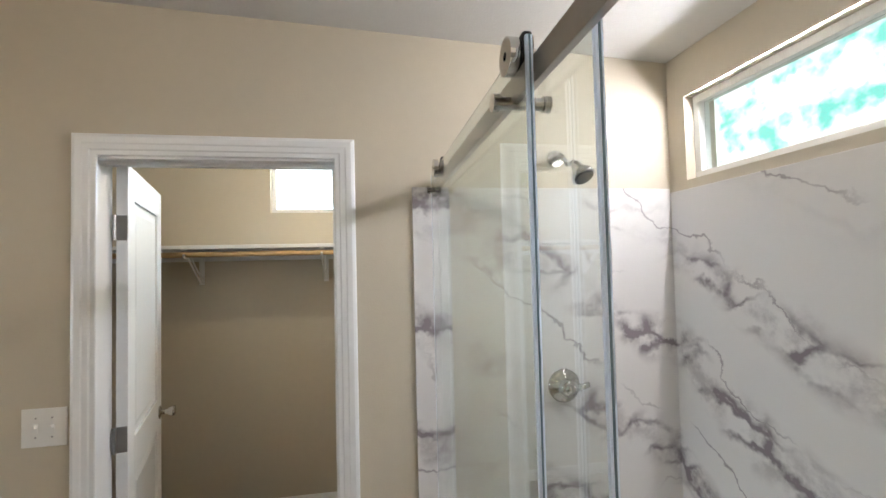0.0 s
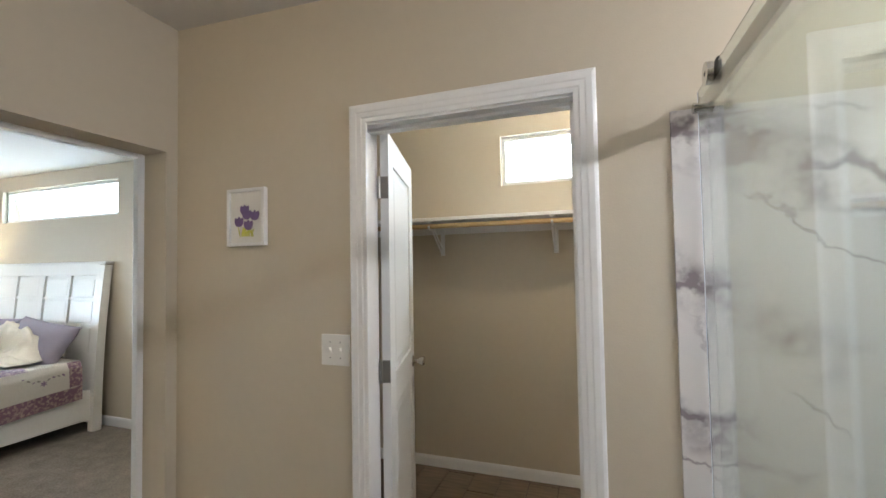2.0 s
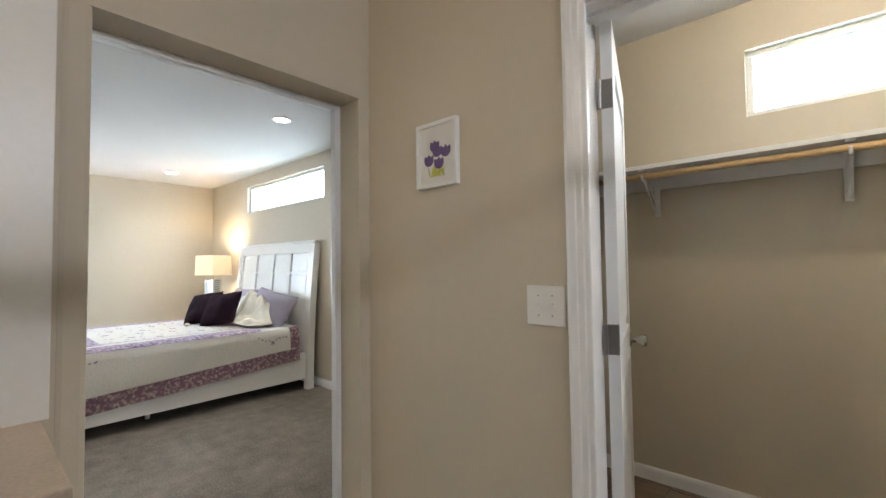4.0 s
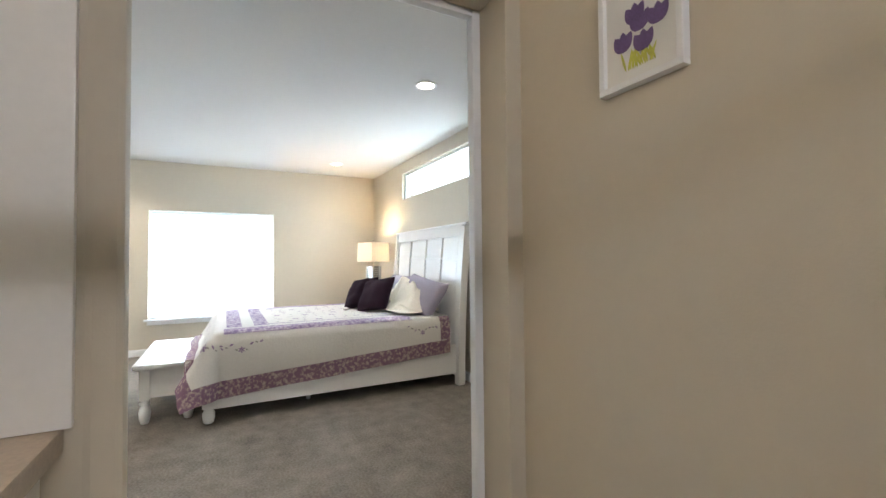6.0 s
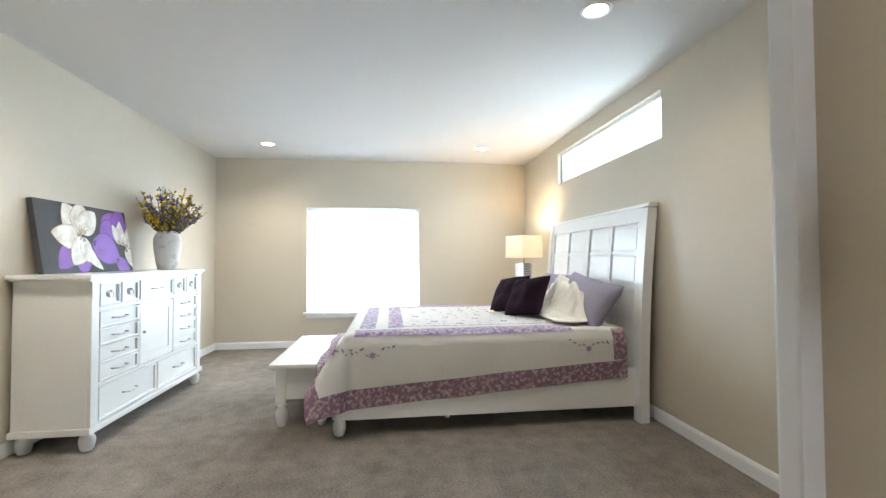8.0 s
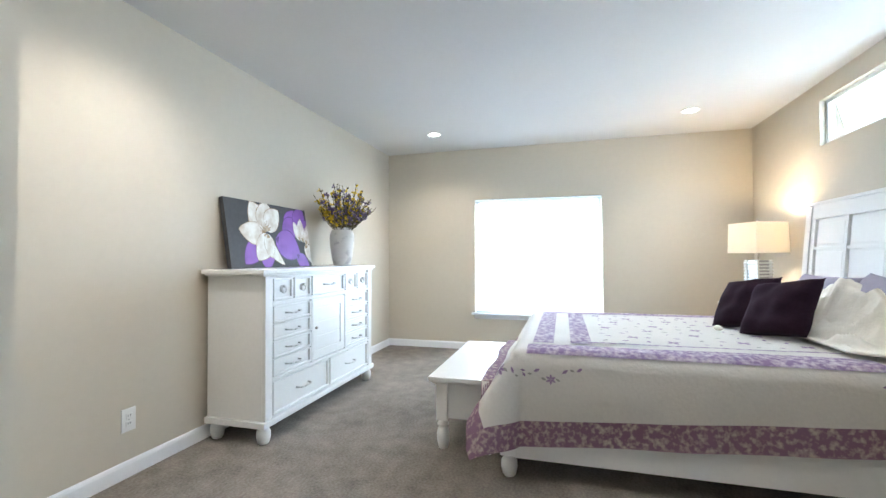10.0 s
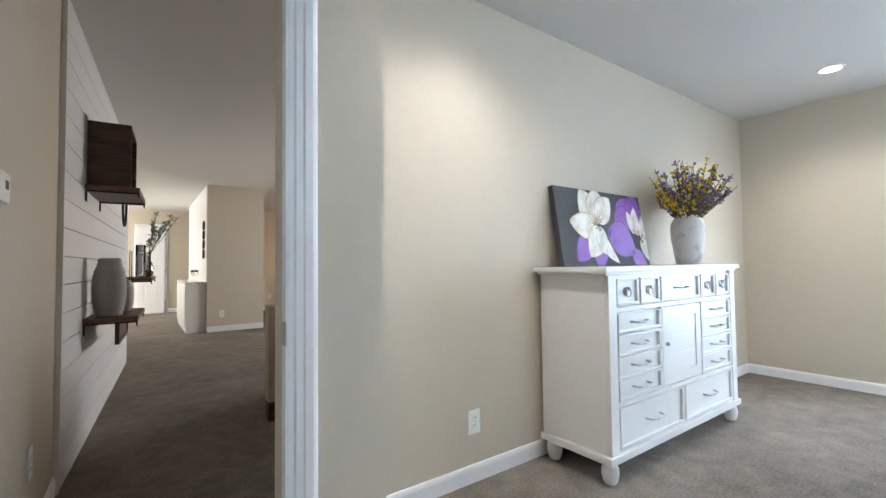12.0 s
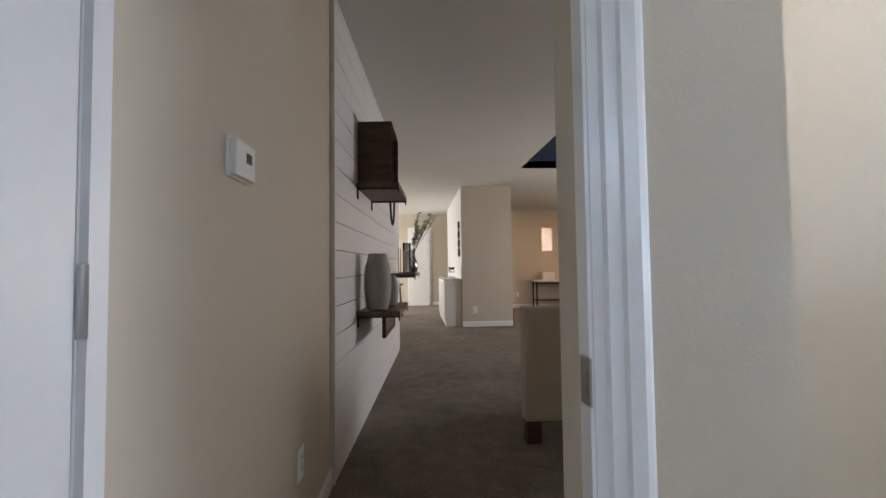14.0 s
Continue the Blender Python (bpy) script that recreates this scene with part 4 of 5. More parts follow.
bench = thing("bench", "white painted bench with turned legs at the bed's foot", "bench")
part("seat_top", box(-5.315, -4.215, -0.115, 0.295, 0.405, 0.432, 0.007), M_WHITE, bench)
part("top_moulding", box(-5.30, -4.23, -0.10, 0.28, 0.392, 0.4055, 0.004), M_WHITE, bench)
for x in (-5.24, -4.29):
    for y in (-0.045, 0.225):
        turned_leg(bench, x, y, 0.392, 0.17)
for y0, y1 in ((-0.070, -0.050), (0.230, 0.250)):
    part("apron", box(-5.207, -4.323, y0, y1, 0.185, 0.392, 0.003), M_WHITE, bench)
for x0, x1 in ((-5.265, -5.245), (-4.285, -4.265)):
    part("end_apron", box(x0, x1, -0.012, 0.192, 0.185, 0.392, 0.003), M_WHITE, bench)

# ---- dresser ----
DX0, DX1, DY0, DY1 = -5.50, -4.015, -1.50, -1.075
US = (DX1 - DX0) / 1.42
dr = thing("dresser", "white painted wide dresser with thirteen drawers and a centre door", "dresser")
part("carcass", box(DX0 + 0.012, DX1 - 0.012, DY0, DY1 - 0.022, 0.14, 1.015, 0.004), M_WHITE, dr)
part("top", box(DX0 - 0.03, DX1 + 0.03, DY0 - 0.012, DY1 + 0.022, 1.024, 1.052, 0.007), M_WHITE, dr)
part("cornice", box(DX0 - 0.012, DX1 + 0.012, DY0, DY1 + 0.006, 1.010, 1.025, 0.005), M_WHITE, dr)
part("plinth", box(DX0 - 0.012, DX1 + 0.012, DY0, DY1 + 0.012, 0.105, 0.142, 0.006), M_WHITE, dr)
for x in (DX0 + 0.045, DX1 - 0.045):
    for y in (DY0 + 0.05, DY1 - 0.035):
        part("bun_foot", lathe(FOOT, 24, x, y), M_WHITE, dr, smooth=True)
    part("corner_stile", box(x - 0.033, x + 0.033, DY1 - 0.022, DY1 + 0.002, 0.142, 1.010, 0.004), M_WHITE, dr)


def drawer(u0, u1, z0, z1, pull):
    """One drawer front with a raised lip and its pull; u0, u1 run from the east end."""
    x0, x1 = DX1 - u1 * US, DX1 - u0 * US
    d = part("drawer", box(x0 + 0.004, x1 - 0.004, DY1 - 0.0215, DY1 - 0.014, z0 + 0.004, z1 - 0.004, 0.002), M_WHITE, dr)
    bm = bmesh.new()
    e = 0.0175
    for a, b, c, f in ((x0 + 0.0015, x1 - 0.0015, z0 + 0.0015, z0 + e), (x0 + 0.0015, x1 - 0.0015, z1 - e * 0.8, z1 - 0.0015), (x0 + 0.0015, x0 + e, z0 + e, z1 - e * 0.8), (x1 - e, x1 - 0.0015, z0 + e, z1 - e * 0.8)):
        block(bm, a, b, DY1 - 0.0145, DY1 + 0.001, c, f, 0.0045)
    part("lip", bm, M_WHITE, d)
    xm, zm = (x0 + x1) / 2, (z0 + z1) / 2
    if pull == "ring":
        bm = ball((xm, DY1 + 0.002, zm + 0.016), 0.010)
        rod((xm, DY1 - 0.014, zm), (xm, DY1 - 0.010, zm), 0.024, 20, bm)
        pts = [(xm + 0.021 * math.sin(t), DY1 + 0.002, zm - 0.006 + 0.021 * math.cos(t)) for t in [k * math.pi / 8 for k in range(17)]]
        tube(pts, 0.0030, 6, bm)
        part("ring_pull", bm, M_SATIN, d, "satin nickel ring pull", True)
    else:
        half = min(0.07, (x1 - x0) * 0.2)
        bm = tube([(xm - half, DY1 - 0.014, zm), (xm - half * 0.92, DY1 + 0.018, zm), (xm - half * 0.4, DY1 + 0.025, zm - 0.003), (xm + half * 0.4, DY1 + 0.025, zm - 0.003), (xm + half * 0.92, DY1 + 0.018, zm), (xm + half, DY1 - 0.014, zm)], 0.0050, 8)
        part("bar_pull", bm, M_SATIN, d, "satin nickel bar pull", True)


for u0, u1, pull in ((0.085, 0.275, "ring"), (0.29, 0.475, "ring"), (0.49, 0.93, "bar"), (0.945, 1.13, "ring"), (1.145, 1.335, "ring")):
    drawer(u0, u1, 0.855, 0.995, pull)
part("mid_rail", box(DX0 + 0.078, DX1 - 0.078, DY1 - 0.022, DY1 + 0.002, 0.828, 0.850, 0.003), M_WHITE, dr)
part("low_rail", box(DX0 + 0.078, DX1 - 0.078, DY1 - 0.022, DY1 + 0.002, 0.362, 0.384, 0.003), M_WHITE, dr)
for u0, u1 in ((0.085, 0.475), (0.945, 1.335)):
    for k in range(4):
        drawer(u0, u1, 0.388 + k * 0.109, 0.388 + k * 0.109 + 0.107, "bar")
for u0, u1 in ((0.085, 0.70), (0.72, 1.335)):
    drawer(u0, u1, 0.152, 0.358, "bar")
for u in (0.4825, 0.9375):
    part("stile", box(DX1 - u * US - 0.006, DX1 - u * US + 0.006, DY1 - 0.022, DY1 + 0.001, 0.384, 0.828, 0.002), M_WHITE, dr)
door = part("cabinet_door", box(DX1 - 0.925 * US, DX1 - 0.495 * US, DY1 - 0.021, DY1 - 0.010, 0.392, 0.822, 0.002), M_WHITE, dr)
x0, x1 = DX1 - 0.925 * US, DX1 - 0.495 * US
for a, b, c, f in ((x0, x1, 0.392, 0.452), (x0, x1, 0.762, 0.822), (x0, x0 + 0.06, 0.452, 0.762), (x1 - 0.06, x1, 0.452, 0.762)):
    part("door_frame", box(a, b, DY1 - 0.011, DY1 - 0.001, c, f, 0.002), M_WHITE, door)
for k in range(3):
    part("board", box(x0 + 0.062, x1 - 0.062, DY1 - 0.0105, DY1 - 0.006, 0.455 + k * 0.102, 0.553 + k * 0.102, 0.002), M_WHITE, door)
part("knob", ball((x1 - 0.03, DY1 + 0.010, 0.62), 0.011), M_NICKEL, door, "brushed nickel knob", True)

# ---- canvas on the dresser ----
art = thing("flower_canvas", "dark canvas painting of ivory and violet lilies leaning on wall", "painting", pose(-4.585, -1.412, 1.053, -9, 0, 180))
AW, AH = 0.455, 0.482
part("canvas", box(-AW, AW, 0, 0.035, 0, AH, 0.004), M_CANVAS, art)


def bloom(name, material, glaze, label, petals, y, veins=5):
    """Painted petals, each with glazed veins running out from its base."""
    for k, (x, z, length, width, deg, bend) in enumerate(petals):
        base = y - 0.0003 * k
        for what in ("petal", "vein"):
            bm = bmesh.new()
            if what == "petal":
                petal(bm, x, z, base, length, width, radians(deg), bend, 16)
            else:
                petal(bm, x, z, base - 0.00012, length * 0.46, width * 0.34, radians(deg), bend * 0.6, 8)
                for q in range(veins):
                    f = (q + 0.5) / veins - 0.5
                    petal(bm, x, z, base - 0.00012, length * (0.86 - 0.5 * abs(f)), width * 0.035, radians(deg + 62 * f * width / length), bend, 8)
                petal(bm, x, z, base + 0.00012, length * 1.02, width * 1.07, radians(deg), bend, 16)
            for v in bm.verts:
                v.co.x, v.co.z = min(max(v.co.x, 0.003 - AW), AW - 0.003), min(max(v.co.z, 0.003), AH - 0.003)
            part(name if what == "petal" else "glaze", bm, material if what == "petal" else glaze, art, label if what == "petal" else "darker glazed petal veins and edge")


bloom("violet_petal", M_VIOLET, M_DEEPVIOLET, "violet painted petals", ((0.17, 0.27, 0.24, 0.15, 52, 0.06), (0.12, 0.24, 0.26, 0.17, 30, 0.06), (0.30, 0.30, 0.22, 0.16, 62, 0.0), (0.36, 0.30, 0.18, 0.13, 20, 0.0),
      (-0.14, 0.20, 0.25, 0.15, -138, 0.0), (-0.08, 0.20, 0.22, 0.16, -98, 0.0), (0.02, 0.22, 0.31, 0.23, -24, 0.05), (0.26, 0.10, 0.20, 0.12, -40, 0.0)), -0.0006)
bloom("ivory_petal", M_LILY, M_UMBER, "ivory painted lily petals", ((0.37, 0.20, 0.20, 0.10, 92, 0.08), (0.40, 0.18, 0.24, 0.11, 60, 0.0), (0.39, 0.18, 0.18, 0.12, -62, 0.08), (0.33, 0.21, 0.17, 0.08, 112, 0.0),
      (-0.09, 0.27, 0.24, 0.19, 122, 0.02), (-0.08, 0.27, 0.225, 0.20, 84, 0.0), (-0.09, 0.26, 0.26, 0.16, 178, 0.06), (-0.07, 0.27, 0.23, 0.16, 48, 0.06),
      (-0.08, 0.25, 0.23, 0.16, -122, 0.08), (-0.07, 0.25, 0.28, 0.085, -56, -0.12), (-0.07, 0.25, 0.18, 0.11, -84, 0.0)), -0.0034, 6)
bm = bmesh.new()
for k in range(7):
    petal(bm, -0.08, 0.265, -0.0072, 0.075 + 0.008 * (k % 3), 0.010, radians(30 + 24 * k), 0.1)
part("stamens", bm, M_UMBER, art, "ochre painted stamens")

# ---- vase with dried flowers ----
vase = thing("vase", "pale crackled ceramic vase on the dresser", "vase", pose(-5.35, -1.30, 1.053))
part("body", lathe(((0.070, 0.0), (0.076, 0.004), (0.088, 0.06), (0.105, 0.17), (0.111, 0.23), (0.108, 0.28), (0.094, 0.315), (0.076, 0.332), (0.076, 0.342), (0.066, 0.344), (0.060, 0.30)), 40), M_VASE, vase, smooth=True)
bouquet = thing("dried_bouquet", "dried bouquet of yellow and mauve flowers in a vase", "flowers", pose(-5.35, -1.30, 1.38))
stems, leaves, yell, mauve = bmesh.new(), bmesh.new(), bmesh.new(), bmesh.new()
rnd = random.Random(11)


def leaf_quad(bm, c, d, size):
    d = Vector(d).normalized()
    s = d.cross(Vector((rnd.uniform(-1, 1), rnd.uniform(-1, 1), rnd.uniform(-1, 1)))).normalized() * size * 0.28
    p = Vector(c)
    bm.faces.new([bm.verts.new(q) for q in (p, p + d * size * 0.5 + s, p + d * size, p + d * size * 0.5 - s)])


for k in range(130):
    t, spread = rnd.uniform(0, 6.28), rnd.uniform(0.03, 0.98)
    ln = rnd.uniform(0.16, 0.43) * (1.05 - 0.15 * spread)
    dirn = Vector((math.cos(t) * spread, math.sin(t) * spread * 0.75, 1.0 - 0.25 * spread)).normalized()
    p0 = Vector((math.cos(t) * 0.03, math.sin(t) * 0.03, -0.06))
    p1 = p0 + dirn * (ln + 0.05)
    p1.y = max(p1.y, -0.17)
    rod(p0, p1, 0.0017, 5, stems)
    for q in range(12):
        f = rnd.uniform(0.35, 1.0)
        leaf_quad(leaves, p0.lerp(p1, f), dirn + Vector((rnd.uniform(-1, 1), rnd.uniform(-1, 1), rnd.uniform(-0.6, 0.8))), rnd.uniform(0.015, 0.032))
    kind = yell if (k % 2 == 0 and spread < 0.85) else mauve
    for q in range(4 if kind is yell else 3):
        f = rnd.uniform(0.6, 1.02)
        c = p0.lerp(p1, f) + Vector((rnd.uniform(-0.014, 0.014), rnd.uniform(-0.014, 0.014), rnd.uniform(-0.01, 0.01)))
        for w in range(7):
            leaf_quad(kind, c, (rnd.uniform(-1, 1), rnd.uniform(-1, 1), rnd.uniform(-0.6, 1)), rnd.uniform(0.016, 0.031))
tagged(part("stems", stems, M_STEM, bouquet), kind="stuff")
tagged(part("leaves", leaves, M_LEAF, bouquet), kind="stuff")
tagged(part("yellow_blossoms", yell, M_YELLOW, bouquet, "dried yellow blossoms"), kind="stuff")
tagged(part("mauve_blossoms", mauve, M_MAUVE, bouquet, "dried mauve blossoms"), kind="stuff")

# ---- nightstand and lamp ----
ns = thing("nightstand", "white painted nightstand beside the bed", "nightstand")
part("top", box(-6.48, -5.90, 2.06, 2.53, 0.665, 0.69, 0.006), M_WHITE, ns)
part("body", box(-6.45, -5.93, 2.09, 2.52, 0.20, 0.665, 0.004), M_WHITE, ns)
for z0, z1 in ((0.24, 0.43), (0.45, 0.64)):
    d = part("drawer", box(-6.43, -5.95, 2.078, 2.092, z0, z1, 0.003), M_WHITE, ns)
    part("bar_pull", tube([(-6.25, 2.08, (z0 + z1) / 2), (-6.25, 2.055, (z0 + z1) / 2), (-6.13, 2.055, (z0 + z1) / 2), (-6.13, 2.08, (z0 + z1) / 2)], 0.005, 8), M_NICKEL, d)
for x in (-6.41, -5.97):
    for y in (2.13, 2.48):
        turned_leg(ns, x, y, 0.22, 0.17, 0.03)
lamp = thing("table_lamp", "lit table lamp with a square white shade and slatted mirror base", "lamp", pose(-6.14, 2.27, 0.691, 0, 0, 22))
part("foot", box(-0.09, 0.09, -0.09, 0.09, 0.0, 0.02, 0.003), M_CHROME, lamp)
for k in range(13):
    part("slat", box(-0.075, 0.075, -0.075, 0.075, 0.026 + k * 0.028, 0.026 + k * 0.028 + 0.012, 0.003), M_WHITE, lamp)
for x in (-0.06, 0.06):
    for y in (-0.06, 0.06):
        part("corner_bar", box(x - 0.008, x + 0.008, y - 0.008, y + 0.008, 0.02, 0.395), M_WHITE, lamp)
# core added so that the gaps between the slats come out dark
part("core", box(-0.055, 0.055, -0.055, 0.055, 0.02, 0.392), M_HINGE, lamp, "grey steel core that darkens the gaps between the slats")
part("neck", rod((0, 0, 0.39), (0, 0, 0.60), 0.008, 10), M_CHROME, lamp)
part("bulb", ball((0, 0, 0.60), 0.032), M_BULB, lamp)
part("finial", lathe(((0.004, 0.70), (0.010, 0.715), (0.012, 0.73), (0.004, 0.745)), 12, 0, 0, 0.005), M_CHROME, lamp)
part("spider", rod((-0.15, 0, 0.70), (0.15, 0, 0.70), 0.002, 6, rod((0, -0.15, 0.70), (0, 0.15, 0.70), 0.002, 6)), M_CHROME, lamp)
bm = bmesh.new()
z0, z1, a, b = 0.455, 0.715, 0.155, 0.148
for sx, sy in ((1, 0), (0, 1), (-1, 0), (0, -1)):
    px, py = -sy, sx
    for off in (0.0, -0.003):
        q = [(sx * (r + off) + px * s * (r + off), sy * (r + off) + py * s * (r + off), z) for r, z, s in ((a, z0, -1), (a, z0, 1), (b, z1, 1), (b, z1, -1))]
        bm.faces.new([bm.verts.new(v) for v in q])
part("shade", bm, M_SHADE, lamp, "white fabric shade")


# ---- shower ----
structure("wall_tile_north", box(0.473, EX - 0.012, NW - 0.012, NW, 0, 1.885, 0.002), M_MARBLE, "white marble shower panel with grey veins", "shower wall")
structure("wall_tile_east", box(EX - 0.012, EX, -0.40, NW, 0, 1.868, 0.002), M_MARBLE, "white marble shower panel with grey veins under a window", "shower wall")
structure("wall_shower_end", box(0.50, EX - 0.012, -0.52, -0.40, 0, 2.45), M_WALL, "beige painted stub wall at the shower's end", "wall")
pan = thing("shower_pan", "white acrylic shower pan with a raised kerb", "shower pan")
part("base", box(0.54, EX - 0.013, -0.398, NW - 0.013, 0.002, 0.05, 0.01), M_PLASTIC, pan)
part("kerb", box(0.53, 0.65, -0.398, NW - 0.013, 0.05, 0.11, 0.012), M_PLASTIC, pan)
enc = thing("shower_enclosure", "frameless glass shower enclosure with a sliding door on a nickel rail", "shower door")
GX = 0.560
for nm, x, y0, y1, top in (("door_panel", GX - 0.018, 0.262, 1.215, 1.925), ("fixed_panel", GX + 0.016, 0.138, NW - 0.013, 1.900)):
    p = part(nm, box(x, x + 0.008, y0, y1, 0.112, top, 0.001), M_GLASS, enc, "clear glass panel")
    p.visible_shadow = False
    part("edge_seal", box(x - 0.001, x + 0.009, y0 - 0.007, y0 - 0.0005, 0.112, top), M_GEDGE, p, "bluish clear edge strip")
    part("edge_core", box(x + 0.0028, x + 0.0052, y0 - 0.0092, y0 - 0.0075, 0.112, top), M_GCORE, p, "dark green-grey polished glass edge")
    part("wall_seal", box(x, x + 0.008, y1 + 0.0005, y1 + 0.007, 0.112, top), M_GEDGE, p, "bluish clear edge strip")
part("rail", box(GX - 0.006, GX + 0.006, -0.39, NW - 0.013, 1.858, 1.900, 0.002), M_NICKEL, enc, "brushed nickel rail")
for y in (0.305, 1.06):
    r = part("roller", rod((GX - 0.034, y, 1.915), (GX - 0.019, y, 1.915), 0.029, 28), M_CHROME, enc, "polished roller cap")
    rod_plate = lathe(((0.024, 0.0), (0.029, 0.003), (0.029, 0.010), (0.020, 0.014)), 28)
    rod_plate.transform(pose(GX - 0.009, y, 1.925, 0, 90, 0))
    part("wheel", rod_plate, M_IRON, r, "black roller wheel", True)
    part("hanger", box(GX + 0.003, GX + 0.009, y - 0.014, y + 0.014, 1.862, 1.945, 0.002), M_CHROME, r)
    part("axle", rod((GX - 0.034, y, 1.915), (GX + 0.016, y, 1.915), 0.007, 12), M_CHROME, r)
for y in (0.352, 1.165):
    b = part("standoff", rod((GX - 0.030, y, 1.862), (GX + 0.050, y, 1.862), 0.0105, 20), M_CHROME, enc)
    part("outer_cap", rod((GX - 0.042, y, 1.862), (GX - 0.0305, y, 1.862), 0.015, 20), M_CHROME, b)
    part("inner_cap", rod((GX + 0.0505, y, 1.862), (GX + 0.062, y, 1.862), 0.014, 20), M_CHROME, b)
part("wall_bracket", box(GX - 0.012, GX + 0.014, NW - 0.030, NW - 0.012, 1.848, 1.910, 0.003), M_CHROME, enc)
sh = thing("shower_fitting", "chrome shower head on a bent arm above the marble", "shower head")
part("flange", rod((1.043, NW, 2.00), (1.043, NW - 0.012, 2.00), 0.032, 24), M_CHROME, sh)
part("arm", tube([(1.043, NW - 0.01, 2.00), (1.043, NW - 0.06, 2.00), (1.048, NW - 0.10, 1.958), (1.058, NW - 0.13, 1.958)], 0.0095, 12), M_CHROME, sh, smooth=True)
hd = lathe(((0.012, 0.0), (0.018, -0.012), (0.020, -0.03), (0.038, -0.055), (0.042, -0.072), (0.036, -0.076)), 28)
hd.transform(pose(1.058, NW - 0.13, 1.958, -32, -14, 0))
hp = part("head", hd, M_CHROME, sh, smooth=True)
fc = lathe(((0.034, -0.0765), (0.034, -0.080), (0.01, -0.082)), 28)
fc.transform(pose(1.058, NW - 0.13, 1.958, -32, -14, 0))
part("spray_face", fc, M_DARK, hp, "dark rubber spray face")
sv = thing("shower_valve", "chrome round shower valve with a lever on marble", "shower valve")
esc = lathe(((0.064, 0.0), (0.064, 0.004), (0.056, 0.012), (0.034, 0.016), (0.030, 0.030), (0.028, 0.045), (0.020, 0.050)), 36)
esc.transform(pose(1.046, NW - 0.012, 1.123, 90, 0, 0))
part("escutcheon", esc, M_CHROME, sv, smooth=True)
part("lever", tube([(1.046, NW - 0.058, 1.123), (1.071, NW - 0.072, 1.126), (1.116, NW - 0.075, 1.140)], 0.011, 12), M_CHROME, sv, smooth=True)
part("lever_hub", ball((1.046, NW - 0.060, 1.123), 0.020, None, 16, 10), M_CHROME, sv, smooth=True)

# ---- vanity by the opening ----
van = thing("vanity", "bathroom vanity with a tan laminate top beside the opening", "vanity")
part("body", box(BX, -1.09, -1.40, 0.18, 0.0, 0.825, 0.004), M_WHITE, van)
part("countertop", box(BX, -1.05, -1.42, 0.212, 0.826, 0.870, 0.006), M_LAMINATE, van, "tan laminate countertop")
part("side_panel", box(BX, BX + 0.018, -1.42, 0.226, 0.871, 2.30, 0.003), M_WHITE, van, "white painted panel above the counter")

# ---- closet ----
cs = thing("closet_shelf", "white closet shelf with a wooden hanging rod below", "shelf")
part("board", box(BX + 0.061, EX, 2.405, CB, 1.722, 1.745, 0.003), M_TRIM, cs)
part("cleat", box(BX + 0.061, EX, CB - 0.018, CB, 1.652, 1.722, 0.002), M_TRIM, cs)
part("rod", rod((BX + 0.061, 2.435, 1.690), (EX, 2.435, 1.690), 0.016, 16), M_WOODROD, cs, "natural wooden rod", True)
for x in (0.02, -0.767):
    b = part("bracket", box(x - 0.016, x + 0.016, 2.415, CB - 0.018, 1.712, 1.7215, 0.001), M_TRIM, cs)
    part("wall_leg", box(x - 0.016, x + 0.016, CB - 0.022, CB - 0.0185, 1.50, 1.712, 0.001), M_TRIM, b)
    br = bmesh.new()
    for s in (-1, 1):
        rod((x + s * 0.009, 2.45, 1.708), (x + s * 0.009, CB - 0.024, 1.515), 0.005, 6, br)
    part("brace", br, M_TRIM, b)
    part("rod_hook", tube([(x, 2.415, 1.669), (x, 2.412, 1.690), (x, 2.425, 1.670), (x, 2.445, 1.669), (x, 2.458, 1.682)], 0.007, 8), M_TRIM, b)

# ---- shiplap wall and its shelves ----
standing = set(bpy.data.objects)
ship = structure("wall_shiplap", box(HX - 0.006, HX + 0.20, -5.95, -2.63, 0, CEIL), M_IRON, "white painted shiplap boards on the hall wall", "wall")
bmesh_board = box(-0.007, 0.007, -5.95, -2.632, 0, 0.139, 0.002)
board0 = part("board", bmesh_board, M_SHIP, ship)
board0.location = (HX - 0.013, 0, 0.0)
for k in range(1, 18):
    o = new("board", board0.data)
    o.parent, o.location = ship, (HX - 0.013, 0, k * 0.1425)
    if k == 17:
        o.scale.z = 0.19
structure("trim", box(HX - 0.024, HX, -2.631, -2.618, 0, CEIL), M_TRIM, "thin white edge strip of the shiplap", "trim")
SX = HX - 0.020


def wall_shelf(y0, y1, z, label, deep=0.27):
    s = thing("wall_shelf", label, "shelf", None, "shelves on the shiplap wall")
    part("board", box(SX - deep, SX, y0, y1, z - 0.032, z, 0.003), M_MIDWOOD, s)
    for y in (y0 + 0.03, y1 - 0.03):
        b = box(SX - deep + 0.01, SX, y - 0.015, y + 0.015, z - 0.040, z - 0.0325, 0.001)
        block(b, SX - 0.008, SX, y - 0.015, y + 0.015, z - 0.10, z - 0.040, 0.001)
        block(b, SX - deep + 0.002, SX - deep + 0.01, y - 0.015, y + 0.015, z - 0.060, z - 0.0325, 0.001)
        part("bracket", b, M_IRON, s, "black iron bracket")
    return s


